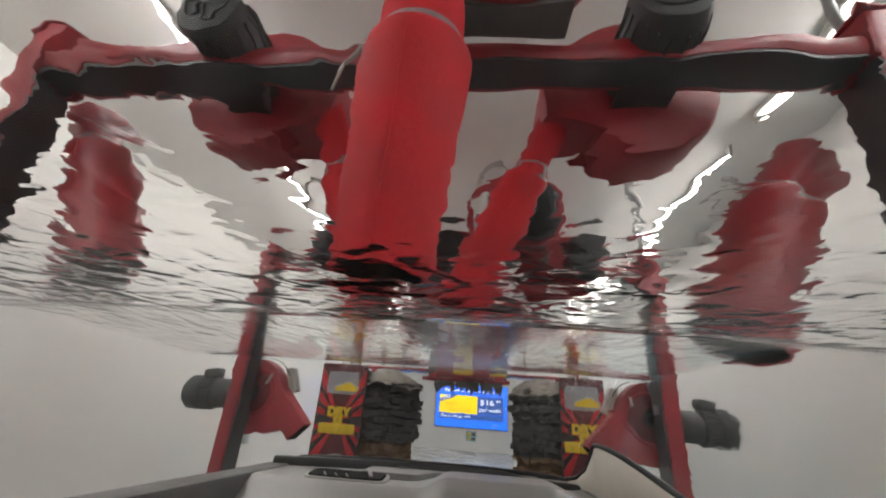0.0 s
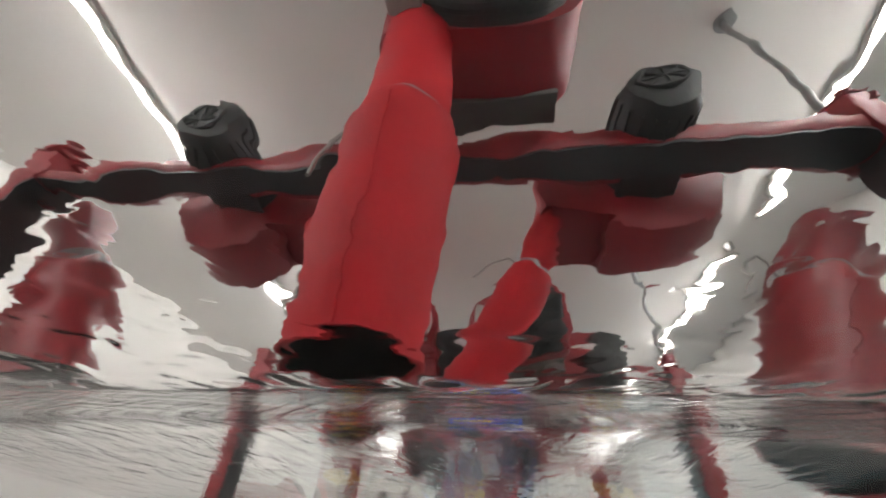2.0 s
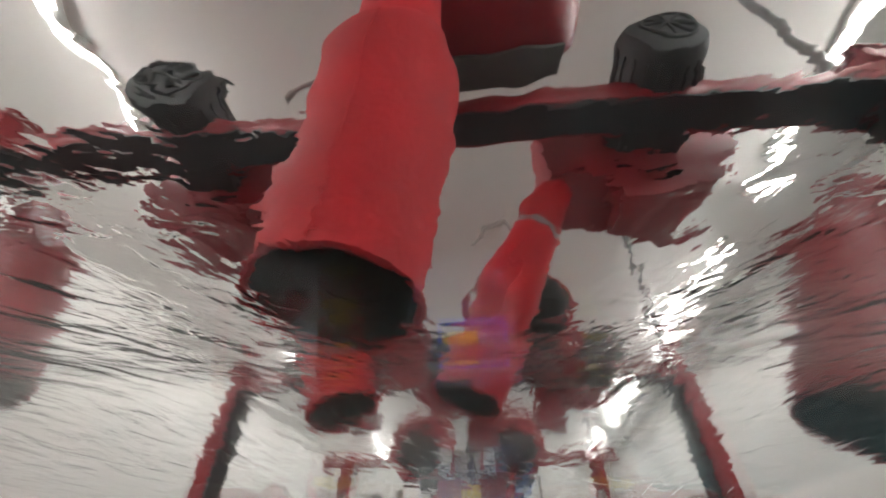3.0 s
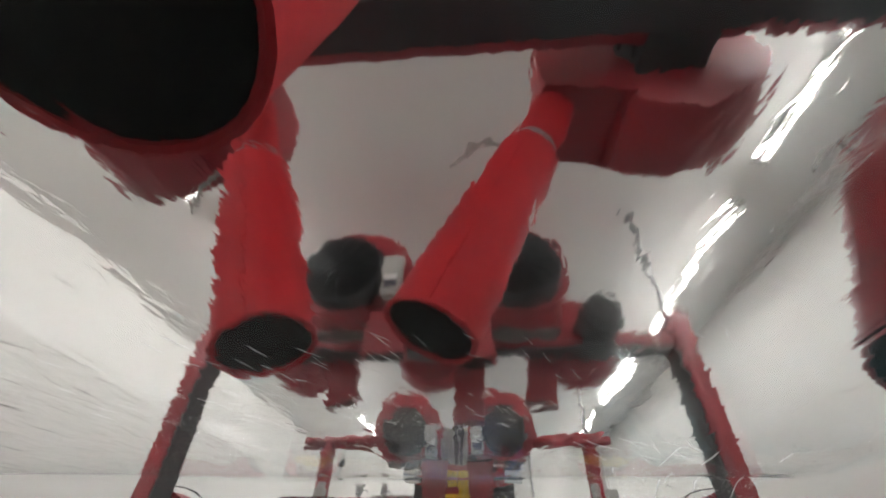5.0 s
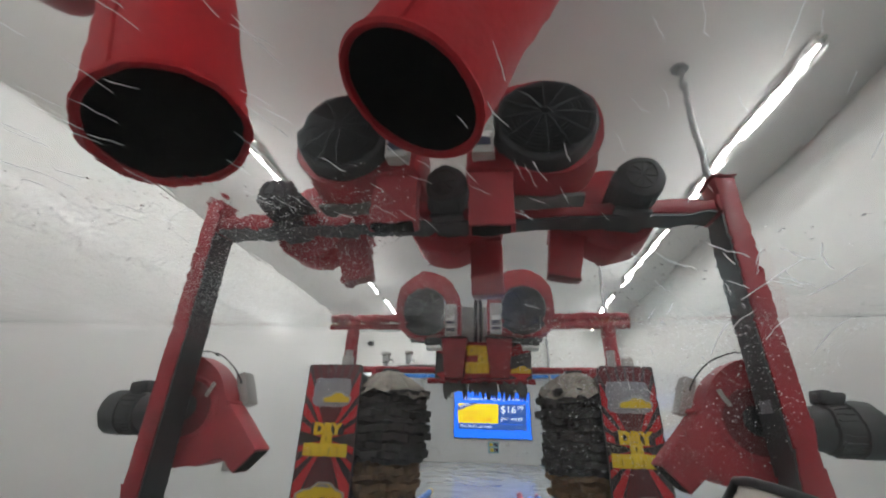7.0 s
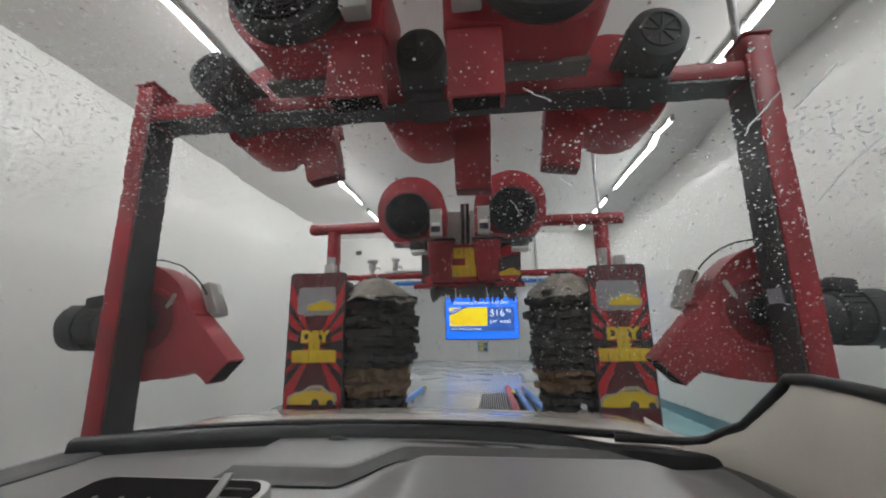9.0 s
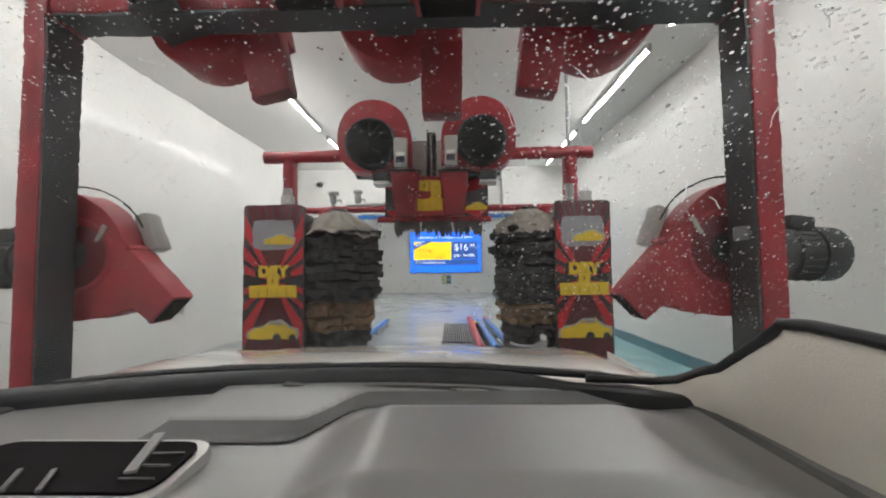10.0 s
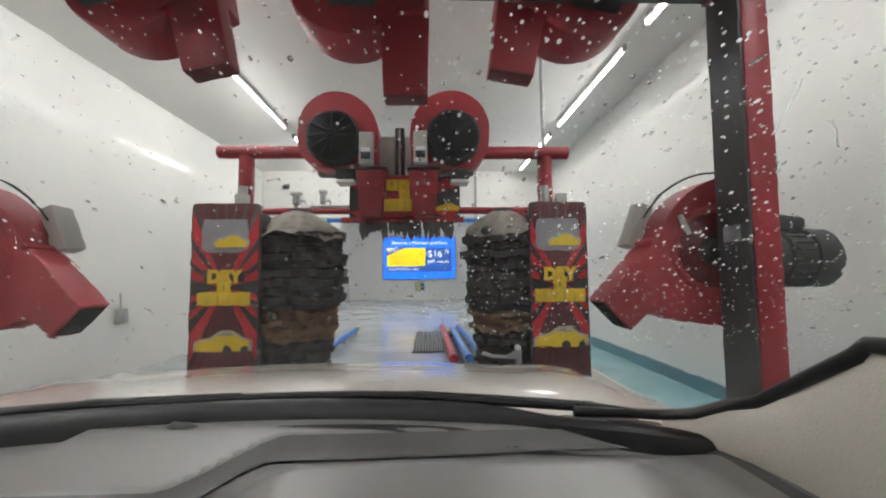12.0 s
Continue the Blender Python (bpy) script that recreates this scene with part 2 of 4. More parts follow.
def tube(bm, pts, radii, n=24, cap0=True, cap1=True, wobble=0.0, seed=0):
    """A round body along a line of points with a radius at each."""
    rnd = random.Random(seed)
    pts = [Vector(p) for p in pts]
    if not hasattr(radii, "__len__"):
        radii = [radii] * len(pts)
    rings, side = [], None
    for i, p in enumerate(pts):
        d = (pts[min(i + 1, len(pts) - 1)] - pts[max(i - 1, 0)])
        if d.length < 1e-9:
            d = pts[-1] - pts[0]
        d.normalize()
        if side is None:
            side = d.cross(Vector((0, 1, 0)) if abs(d.y) < 0.9 else Vector((1, 0, 0))).normalized()
        side = (side - d * side.dot(d)).normalized()
        up = d.cross(side)
        ring = []
        for k in range(n):
            a = 2 * math.pi * k / n
            r = radii[i] * (1 + wobble * (rnd.random() - 0.5))
            ring.append(bm.verts.new(p + side * (r * math.cos(a)) + up * (r * math.sin(a))))
        rings.append(ring)
    for a, b in zip(rings, rings[1:]):
        for k in range(n):
            k2 = k + 1 if k + 1 < n else 0
            bm.faces.new((a[k], a[k2], b[k2], b[k]))
    if cap0:
        bm.faces.new(list(reversed(rings[0])))
    if cap1:
        bm.faces.new(rings[-1])
    return bm


def prism(bm, outline, y0, y1, bevel=0.0):
    """An outline in x and z, given depth along y."""
    a = [bm.verts.new((x, y0, z)) for x, z in outline]
    b = [bm.verts.new((x, y1, z)) for x, z in outline]
    n = len(outline)
    faces = [bm.faces.new(a), bm.faces.new(list(reversed(b)))]
    for k in range(n):
        j = (k + 1) if k + 1 < n else 0
        faces.append(bm.faces.new((a[j], a[k], b[k], b[j])))
    if bevel:
        es = [e for e in set(faces[0].edges) | set(faces[1].edges)]
        bmesh.ops.bevel(bm, geom=es, offset=bevel, segments=2, affect="EDGES", profile=0.5)
    return bm


def B():
    return bmesh.new()


# ---------------------------------------------------------------- the bay
XL, XR, ZC, Y0, Y1 = -3.75, 3.22, 3.875, -5.0, 22.55


def slab(name, dims, material, label, category):
    ob = mesh_object(name, box(B(), *dims), material)
    return tagged(ob, label, category, kind="structure")


slab("floor", (XL - 0.2, XR + 0.2, Y0 - 0.2, Y1 + 0.2, -0.2, 0.0), M_floor, "wet grey concrete floor of the wash bay", "floor")
slab("wall_west", (XL - 0.2, XL, Y0, Y1, 0.0, ZC), M_wall, "glossy off-white panelled side wall", "wall")
slab("wall_east", (XR, XR + 0.2, Y0, Y1, 0.0, ZC), M_wall, "glossy off-white panelled side wall", "wall")
slab("wall_north", (XL - 0.2, XR + 0.2, Y1, Y1 + 0.2, 0.0, ZC), M_wall, "pale end wall that carries the big screen", "wall")
slab("wall_south", (XL - 0.2, XR + 0.2, Y0 - 0.2, Y0, 0.0, ZC), M_wall, "plain off-white wall at the entry end", "wall")
slab("ceiling", (XL - 0.2, XR + 0.2, Y0 - 0.2, Y1 + 0.2, ZC, ZC + 0.2), M_ceiling, "plain grey ceiling of the wash bay", "ceiling")
slab("wall_header", (XL, XR, 11.25, 11.40, 2.70, ZC), M_wall, "pale header wall across the bay under the ceiling", "wall")
slab("walkway", (2.05, XR, Y0, Y1, 0.0, 0.012), M_teal, "teal-painted wet strip of floor beside the wall", "floor")
slab("baseboard", (XR - 0.03, XR, Y0, Y1, 0.012, 0.16), M_teal_dark, "dark teal cove along the foot of the wall", "baseboard")


# ceiling lights: rows of long tubes
def strip_light(x, y):
    t = thing("strip_light", "lit white linear tube light under the ceiling", "ceiling light", pose(x, y, ZC), "ceiling strip lights")
    part("housing", box(B(), -0.024, 0.024, 0, 2.36, -0.03, 0.0, 0.006), M_white, t)
    # lips added to hold the tube's light off the ceiling and right wall
    for s in (-1, 1):
        low = -0.082 if s * x > 2.3 else -0.046
        part("lip", box(B(), *sorted((s * 0.025, s * 0.030)), 0, 2.36, low, -0.004), M_grey, t)
    part("tube", tube(B(), [(0, 0.02, -0.062), (0, 2.34, -0.062)], 0.0145, 12), M_tube, t, "glowing white tube")
    part("end_cap", box(B(), -0.022, 0.022, -0.03, 0.02, -0.085, -0.01, 0.005), M_grey, t)
    part("end_cap", box(B(), -0.022, 0.022, 2.34, 2.39, -0.085, -0.01, 0.005), M_grey, t)
    return t


# both rows run on unseen behind the header to light the far end
for row, off in ((2.553, -0.115), (-2.125, 0.045)):
    for k in range(-3, 6):
        strip_light(row, 2.96 + off + 2.82 * k)
# extra middle row, hidden by the header, added to brighten the far end
for y in (11.6, 14.4):
    strip_light(0.2, y)


# ---------------------------------------------------------------- dryer arches
def arch(y, label, strip=0.02):
    """A portal of red box beams, lined in black on its inner faces."""
    t = thing("dryer_arch", label, "arch", pose(0, y, 0), "dryer arches")
    xl, xr, wl, wr, dep, top = -1.86, 1.80, 0.12, 0.13, 0.20, 2.81
    for x0, x1, n in ((xl, xl + wl, 1), (xr - wr, xr, -1)):
        part("post", box(B(), x0, x1, 0, dep, 0.0, top, 0.026), M_red, t)
        inner = x1 if n > 0 else x0
        part("lining", box(B(), *sorted((inner, inner + n * 0.012)), 0.006, dep - 0.004, 0.05, 2.545), M_black, t, "black lining strip")
        part("foot_plate", box(B(), x0 - 0.08, x1 + 0.08, -0.08, dep + 0.08, 0.0, 0.02, 0.004), M_steel, t)
        part("cap", box(B(), x0 - 0.006, x1 + 0.006, -0.006, dep + 0.006, top, top + 0.012, 0.004), M_red, t)
    part("beam", box(B(), xl + wl, xr - wr, 0, dep, 2.56, 2.665, 0.030), M_red, t)
    for x in (xl + wl + 0.012, xr - wr - 0.012):
        part("flange", box(B(), x - 0.012, x + 0.012, -0.014, dep + 0.014, 2.548, 2.682, 0.010), M_red, t)
    x = xr - wr
    part("bolt_plate", box(B(), x - 0.020, x - 0.012, 0.05, 0.15, 1.40, 1.47, 0.002), M_cloud, t, "small grey bolt plate")
    part("lining", box(B(), xl + wl + 0.03, xr - wr - 0.03, 0.006, dep - strip, 2.546, 2.56), M_black, t, "black lining strip")
    return t


YA, YC = 0.65, 2.93
arch(YA, "red box-beam dryer arch with black inner lining, first in line", 0.05)
arch(YC, "red box-beam dryer arch with black inner lining, carrying blowers")


def hanger(x, y, z0):
    t = thing("hanger_rod", "thin grey steel rod from ceiling to frame", "rod", pose(x, y, 0), "hanger rods")
    part("rod", tube(B(), [(0, 0, z0), (0, 0, ZC)], 0.022, 10), M_steel, t)
    part("flange", tube(B(), [(0, 0, ZC - 0.012), (0, 0, ZC)], 0.06, 16), M_steel, t)
    return t


hanger(1.70, YA + 0.12, 2.82)
hanger(1.70, YC + 0.1, 2.82)


# ---------------------------------------------------------------- blowers
def smooth_step(a, b, x):
    k = min(1.0, max(0.0, (x - a) / (b - a)))
    return k * k * (3 - 2 * k)


def scroll_outline(r, s, drop, n=30):
    """The snail outline of a blower, with its outlet going down on the side s."""
    pts = [(s * 1.12 * r, -drop), (s * 1.12 * r, 0.0)]
    for k in range(1, n + 1):
        a = math.radians(300 * k / n)
        rr = r * (1.12 - 0.26 * k / n)
        pts.append((s * rr * math.cos(a), rr * math.sin(a)))
    pts.append((s * 0.42 * r, -drop))
    return pts if s < 0 else list(reversed(pts))


def wide_scroll(g, s, drop, top, side, n=58):
    """A snail outline that swells over the top from the far side to the outlet on the side s; g: the inlet's radius."""
    pts = [(s * 1.62 * g, -drop), (s * 1.62 * g, 0.0)]
    for k in range(1, n + 1):
        a = 290 * k / n
        if a < 90:
            q = 1.62 + (top - 1.62) * math.sin(math.radians(a)) ** 1.5
        elif a < 180:
            q = side + (top - side) * max(0.0, math.cos(math.radians(a - 90))) ** 1.5
        else:
            q = 1.04 + (side - 1.04) * max(0.0, math.cos(math.radians(min(90, a - 180))))
        pts.append((s * q * g * math.cos(math.radians(a)), q * g * math.sin(math.radians(a))))
    pts.append((s * 0.80 * g, -drop))
    return pts if s < 0 else list(reversed(pts))


def grate(bm, r, y):
    """A wire guard: rings and spokes over a dished face."""
    for k in range(1, 13):
        rr = r * k / 12.5
        ring = [(rr * math.cos(2 * math.pi * i / 28), y - 0.05 * (1 - (k / 13) ** 2), rr * math.sin(2 * math.pi * i / 28)) for i in range(29)]
        tube(bm, ring, 0.0035, 5, False, False)
    for k in range(12):
        a = 2 * math.pi * k / 12
        tube(bm, [(0.03 * math.cos(a), y - 0.05, 0.03 * math.sin(a)), (r * 0.6 * math.cos(a), y - 0.035, r * 0.6 * math.sin(a)), (r * math.cos(a), y, r * math.sin(a))], 0.006, 5)
    return bm


def motor(t, y0, y1, r, mz=0.0, mx=0.0):
    """An electric motor along -y, from y0 back to y1, ribbed, with a terminal box."""
    up = Matrix.Translation((mx, 0, mz))
    bm = tube(B(), [(mx, y1, mz), (mx, y0 + 0.05, mz), (mx, y0 + 0.015, mz), (mx, y0, mz)], [r, r, r * 0.93, r * 0.72], 28)
    mo = part("motor", bm, M_motor, t, "dark grey ribbed motor")
    bm = B()
    for k in range(20):
        a = 2 * math.pi * k / 20
        m = up @ Matrix.Rotation(a, 4, "Y")
        box(bm, r - 0.004, r + 0.006, y0 + 0.07, y1 - 0.02, -0.004, 0.004, 0, m)
    part("fins", bm, M_motor, mo)
    part("terminal_box", box(B(), mx - 0.05, mx + 0.05, (y0 + y1) / 2 - 0.06, (y0 + y1) / 2 + 0.06, r + mz, r + mz + 0.07, 0.008), M_motor, mo)
    bm = B()
    tube(bm, [(mx + r * 0.62 * math.cos(2 * math.pi * i / 28), y0 - 0.004, mz + r * 0.62 * math.sin(2 * math.pi * i / 28)) for i in range(29)], 0.007, 6, False, False)
    for k in range(4):
        a = math.pi * k / 4
        c, s = r * 0.6 * math.cos(a), r * 0.6 * math.sin(a)
        tube(bm, [(mx - c, y0 - 0.005, mz - s), (mx + c, y0 - 0.005, mz + s)], 0.006, 6)
    part("fan_guard", bm, M_motor, mo)
    return mo


def actuator(t, x, y, z, turn=0):
    m = pose(x, y, z, 0, 0, turn)
    a = part("actuator", box(B(), -0.064, 0.064, -0.06, 0.03, -0.15, 0.15, 0.012, m), M_grey, t, "grey actuator box with a blue label")
    part("label", box(B(), -0.043, 0.043, -0.066, -0.059, -0.105, -0.045, 0.0, m), M_label, a)
    part("label", box(B(), -0.043, 0.043, -0.066, -0.059, -0.035, 0.0, 0.0, m), M_white, a)
    return a


def front_blower(x, y, z, r, s, drop, depth, label, flare=0.0, with_duct=True, swell=1.85, side=1.35, boxz=-0.08):
    """A scroll blower with a caged inlet towards the oncoming car and a square duct going down."""
    t = thing("blower", label, "blower", pose(x, y, z), "overhead blowers")
    part("scroll", prism(B(), wide_scroll(r, s, r * 0.9, swell, side), 0, depth, 0.035), M_red, t)
    part("inlet_ring", tube(B(), [(0, -0.115, 0), (0, -0.10, 0), (0, -0.03, 0), (0, 0.01, 0)], [r * 0.93, r * 0.985, r * 1.0, r * 1.03], 44), M_motor, t, "dark grey mesh inlet drum")
    # shade behind the grate, painted as a near-black disc
    part("throat", tube(B(), [(0, -0.121, 0), (0, -0.114, 0)], r * 0.88, 40), M_opening_shade, t)
    part("grate", grate(B(), r * 0.96, -0.118), M_grate, t, "dark wire grate")
    bm = B()
    for k in range(4):
        yy = -0.022 - 0.024 * k
        tube(bm, [(r * 1.006 * math.cos(2 * math.pi * i / 36), yy, r * 1.006 * math.sin(2 * math.pi * i / 36)) for i in range(37)], 0.003, 5, False, False)
    part("cage_wires", bm, M_grate, t)
    part("foot_plate", box(B(), -r * 0.9, r * 0.9, depth - 0.10, depth + 0.03, -r * 1.10, -r * 1.10 + 0.03, 0.006), M_plate, t, "dark grey mounting plate")
    part("rim", tube(B(), [(0, depth, 0), (0, depth + 0.03, 0)], [r * 0.9, r * 0.85], 36), M_grey, t)
    if with_duct:
        bm = B()
        xa, xb = s * 0.66 * r, s * 1.56 * r
        top, low = -0.88 * r, -drop
        prism(bm, [(xa, top), (xb, top), (xb + s * flare * 0.2, low), (xa - s * flare, low)] if s > 0 else [(xb, top), (xa, top), (xa - s * flare, low), (xb + s * flare * 0.2, low)], 0.02, 0.145, 0.012)
        part("duct", bm, M_red_dull, t)
        xs = sorted((xa - s * flare, xb + s * flare * 0.2))
        # solid near-black plate paints the shade in the duct's mouth
        part("outlet", box(B(), xs[0] + 0.02, xs[1] - 0.02, 0.035, 0.13, low - 0.008, low + 0.01), M_opening_shade, t, "outlet with its shade painted near-black")
    actuator(t, s * 1.22 * r, -0.07, boxz * r)
    return t


def rear_blower(x, y, z, r, s, lean, label, ym, drop=0.5, nozzle=True, mz=0.0, mx=0.0, mr=0.145):
    """A scroll blower behind the beam, its motor reaching forward over the beam."""
    t = thing("blower", label, "blower", pose(x, y, z, 0, lean, 0), "overhead blowers")
    part("scroll", prism(B(), scroll_outline(r, s, r * 0.55), 0, 0.3, 0.03), M_red, t)
    motor(t, ym, 0.0, mr, mz, mx)
    part("back_ring", tube(B(), [(0, 0.3, 0), (0, 0.33, 0)], [r * 0.7, r * 0.62], 32), M_rubber, t)
    bm = B()
    box(bm, mx - 0.11, mx + 0.11, ym + 0.16, 0.02, mz - mr - 0.02, mz - mr + 0.01, 0.006)
    part("motor_base", bm, M_motor, t)
    if nozzle:
        xa, xb = sorted((s * 0.42 * r, s * 1.12 * r))
        part("nozzle", prism(B(), [(xa, -0.5 * r), (xb, -0.5 * r), (xb - 0.01, -drop), (xa + 0.01, -drop)], 0.02, 0.15, 0.01), M_red, t)
        # made-up plate over the outlet, so that no black opening shows
        part("outlet_cover", box(B(), xa + 0.014, xb - 0.014, 0.024, 0.146, -drop - 0.004, -drop + 0.01, 0.003), M_art_dark, t, "dark red plate added over the outlet")
    return t


# arch C: two caged blowers in front, three behind
front_blower(-0.605, 2.468, 2.885, 0.28, 1, 0.56, 0.34, "red scroll blower with black wire grate above the second arch", 0.02, True, 1.42, 1.2, -0.28)
front_blower(0.568, 2.468, 2.875, 0.28, -1, 0.59, 0.34, "red scroll blower with black wire grate above the second arch", 0.0, True, 1.42, 1.2, -0.28)
rear_blower(-1.10, 3.16, 2.72, 0.34, 1, -13, "red scroll blower with slanted square nozzle behind the second arch", -0.45, 0.535, True, 0.0, -0.10, 0.135)
rear_blower(-0.05, 3.18, 2.72, 0.34, 1, 0, "red scroll blower with long square nozzle behind the second arch", -0.47, 0.585, True, 0.0, 0.01, 0.14)
rear_blower(1.068, 3.16, 2.72, 0.34, -1, 9, "red scroll blower with slanted square nozzle behind the second arch", -0.45, 0.523, True, 0.0, 0.09, 0.145)


def sock(name, top, shoulder, end, r0, r, label, seed, taper=False, cloth=None):
    """A red fabric tube: narrow neck, shoulder, wide sleeve with an open dark end."""
    t = thing(name, label, "dryer nozzle", None, "fabric dryer nozzles")
    cloth = cloth or M_sock
    top, sh, end = Vector(top), Vector(shoulder), Vector(end)
    d = (end - sh).normalized()
    pts = [top, sh - d * 0.06, sh - d * 0.03, sh, sh + d * 0.04] + [sh.lerp(end, k / 6) for k in range(1, 7)]
    rr = [r0, r0, r0 * 1.02, (r0 + r) / 2 + 0.01, r * 0.99] + [r * (1 + 0.012 * math.sin(k * 2.1 + seed)) for k in range(1, 7)]
    if taper:
        rr = rr[:5] + [v * (1 - 0.30 * (k + 1) / 6) for k, v in enumerate(rr[5:])]
        r = r * 0.70
    rr[-1] = r * 0.985
    part("sleeve", tube(B(), pts, rr, 36, True, False, 0.012, seed), cloth, t)
    # shade inside the sleeve is painted: a near-black inner tube
    part("lining", tube(B(), [end + d * 0.002, end - d * 0.34], [r * 0.955, r * 0.9], 36, False, True), M_opening_shade, t, "tube inside with its shade painted near-black")
    ring = []
    e1 = d.cross(Vector((0, 1, 0))).normalized()
    e2 = d.cross(e1)
    for k in range(33):
        a = 2 * math.pi * k / 32
        ring.append(end + (e1 * math.cos(a) + e2 * math.sin(a)) * r * 0.97)
    part("hem", tube(B(), ring, 0.006, 6, False, False), cloth, t)
    part("clamp", tube(B(), [sh - d * 0.055, sh - d * 0.03], r0 * 1.05, 32), M_steel, t, "steel hose clamp")
    side = d.cross(Vector((0, 1, 0))).normalized()
    bm = B()
    p = sh - d * 0.04 + side * (r0 + 0.012) * -1
    w = -1
    tube(bm, [p, p - d * 0.03 + side * 0.05 * w, p + d * 0.04 + side * 0.085 * w, p + d * 0.15 + side * 0.10 * w], [0.006, 0.008, 0.008, 0.006], 8)
    part("strap", bm, M_grey, t, "grey hanging strap end")
    # seam down the sleeve
    q = (Vector((0, -1, 0)) - d * Vector((0, -1, 0)).dot(d)).normalized()
    seam = [p + q * w * 1.003 for p, w in list(zip(pts, rr))[4:]]
    part("seam", tube(B(), seam, 0.0035, 6), cloth, t)
    return t


# arch A: one caged blower in front, two behind, with fabric tubes
front_blower(0.33, 0.25, 2.92, 0.255, -1, 0.4, 0.34, "red scroll blower with black wire grate above the first arch", 0.0, False, 1.6, 1.25)
sock("fabric_nozzle", (0.055, 0.30, 2.80), (0.055, 0.33, 2.18), (0.045, 0.29, 1.515), 0.122, 0.160, "bright red fabric dryer tube with dark open end", 1, True)
rear_blower(-0.88, 0.93, 2.70, 0.38, 1, 0, "dark red scroll blower behind the first arch", -0.42, 0.4, False, 0.02)
rear_blower(0.93, 0.93, 2.70, 0.38, -1, 0, "dark red scroll blower behind the first arch", -0.42, 0.4, False, 0.02)
sock("fabric_nozzle", (-0.54, 1.01, 2.68), (-0.368, 0.98, 2.198), (-0.136, 0.915, 1.606), 0.072, 0.095, "bright red fabric dryer tube hanging almost straight", 2)
sock("fabric_nozzle", (0.62, 1.04, 2.68), (0.431, 0.984, 2.211), (0.179, 0.911, 1.627), 0.072, 0.094, "bright red fabric dryer tube leaning inward", 3)
sock("fabric_nozzle", (-1.78, 1.02, 2.56), (-1.62, 1.0, 2.33), (-1.34, 0.95, 1.74), 0.115, 0.152, "dull red fabric dryer tube beside the arch post", 3, False, M_red)
sock("fabric_nozzle", (1.60, 1.02, 2.32), (1.42, 1.0, 2.10), (1.13, 0.95, 1.56), 0.115, 0.155, "wide dull red fabric dryer tube beside the arch post", 5, False, M_red)


# side blowers on the posts of arch C
def side_blower(sx):
    """A scroll blower on an arch post: motor outward, square nozzle aimed in and down."""
    t = thing("side_blower", "red scroll blower on arch post with square nozzle", "blower", pose(-0.05 + sx * 1.805, 3.17, 1.37), "side blowers")
    out = []
    for k in range(37):
        a = 8 + 284 * k / 36
        rr = 0.36 - 0.02 * math.sin(math.radians(min(180, 2 * a)))
        out.append((rr * math.cos(math.radians(a)), rr * math.sin(math.radians(a))))
    tip0, tip1, dep = (0.494, -0.369), (0.628, -0.232), 0.18
    out += [(0.235, -0.338), (0.338, -0.312), (0.41, -0.268), tip0, tip1, (0.372, 0.045)]
    out = [(-sx * max(q, -0.12), z) for q, z in out]
    part("scroll", prism(B(), out if sx > 0 else list(reversed(out)), 0.0, dep, 0.014), M_red_dull, t)
    mid = (-sx * (tip0[0] + tip1[0]) / 2, (tip0[1] + tip1[1]) / 2)
    turn = Matrix.Translation((mid[0], dep / 2, mid[1])) @ Matrix.Rotation(radians(sx * 45.8), 4, "Y")
    # near-black plate across the mouth stands in for its inner shade
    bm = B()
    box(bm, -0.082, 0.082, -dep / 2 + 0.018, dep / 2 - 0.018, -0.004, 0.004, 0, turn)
    part("outlet", bm, M_opening_shade, t, "outlet with its shade painted near-black")
    ang = math.atan2(tip1[1] - 0.045, tip1[0] - 0.372)
    lipm = Matrix.Translation((-sx * 0.376, dep / 2, 0.042)) @ Matrix.Rotation(sx * (math.pi / 2 + ang), 4, "Y")
    part("lip", box(B(), -0.02, 0.006, -dep / 2 - 0.003, dep / 2 + 0.003, -0.012, 0.012, 0.003, lipm), M_red_dull, t)
    part("cheek", tube(B(), [(-sx * 0.09, -0.014, 0), (-sx * 0.09, 0.0, 0)], [0.195, 0.21], 36), M_red_dull, t)
    # no hole is cut; the inlet's shade is a dark red disc
    part("throat", tube(B(), [(-sx * 0.09, -0.022, 0), (-sx * 0.09, -0.014, 0)], [0.165, 0.175], 36), M_art_dark, t, "dark red disc painting the inlet's shade")
    part("hub", tube(B(), [(-sx * 0.09, -0.05, 0), (-sx * 0.09, -0.022, 0)], [0.05, 0.08], 20), M_rubber, t)
    part("tie_bar", box(B(), -0.012, 0.012, -0.034, -0.02, -0.05, 0.05, 0.003, Matrix.Translation((-sx * 0.235, 0.008, 0.12)) @ Matrix.Rotation(radians(-sx * 25), 4, "Y")), M_grey, t, "small pale latch")
    bx = Matrix.Rotation(radians(sx * 21), 4, "Y") @ Matrix.Translation((-sx * 0.385, 0, 0))
    part("actuator", box(B(), -0.034, 0.034, dep - 0.04, dep + 0.08, -0.115, 0.115, 0.008, bx), M_grey, t, "grey box on the scroll")
    loop = [(-sx * (0.392 + 0.012 * math.sin(math.pi * k / 14)) * math.cos(math.radians(28 + 72 * k / 14)), dep * 0.75 - 0.1 * k / 14,
             (0.392 + 0.02 * math.sin(math.pi * k / 14)) * math.sin(math.radians(28 + 72 * k / 14)) - 0.012) for k in range(15)]
    part("cable", tube(B(), loop, 0.005, 8), M_rubber, t, "thin black cable over the scroll")
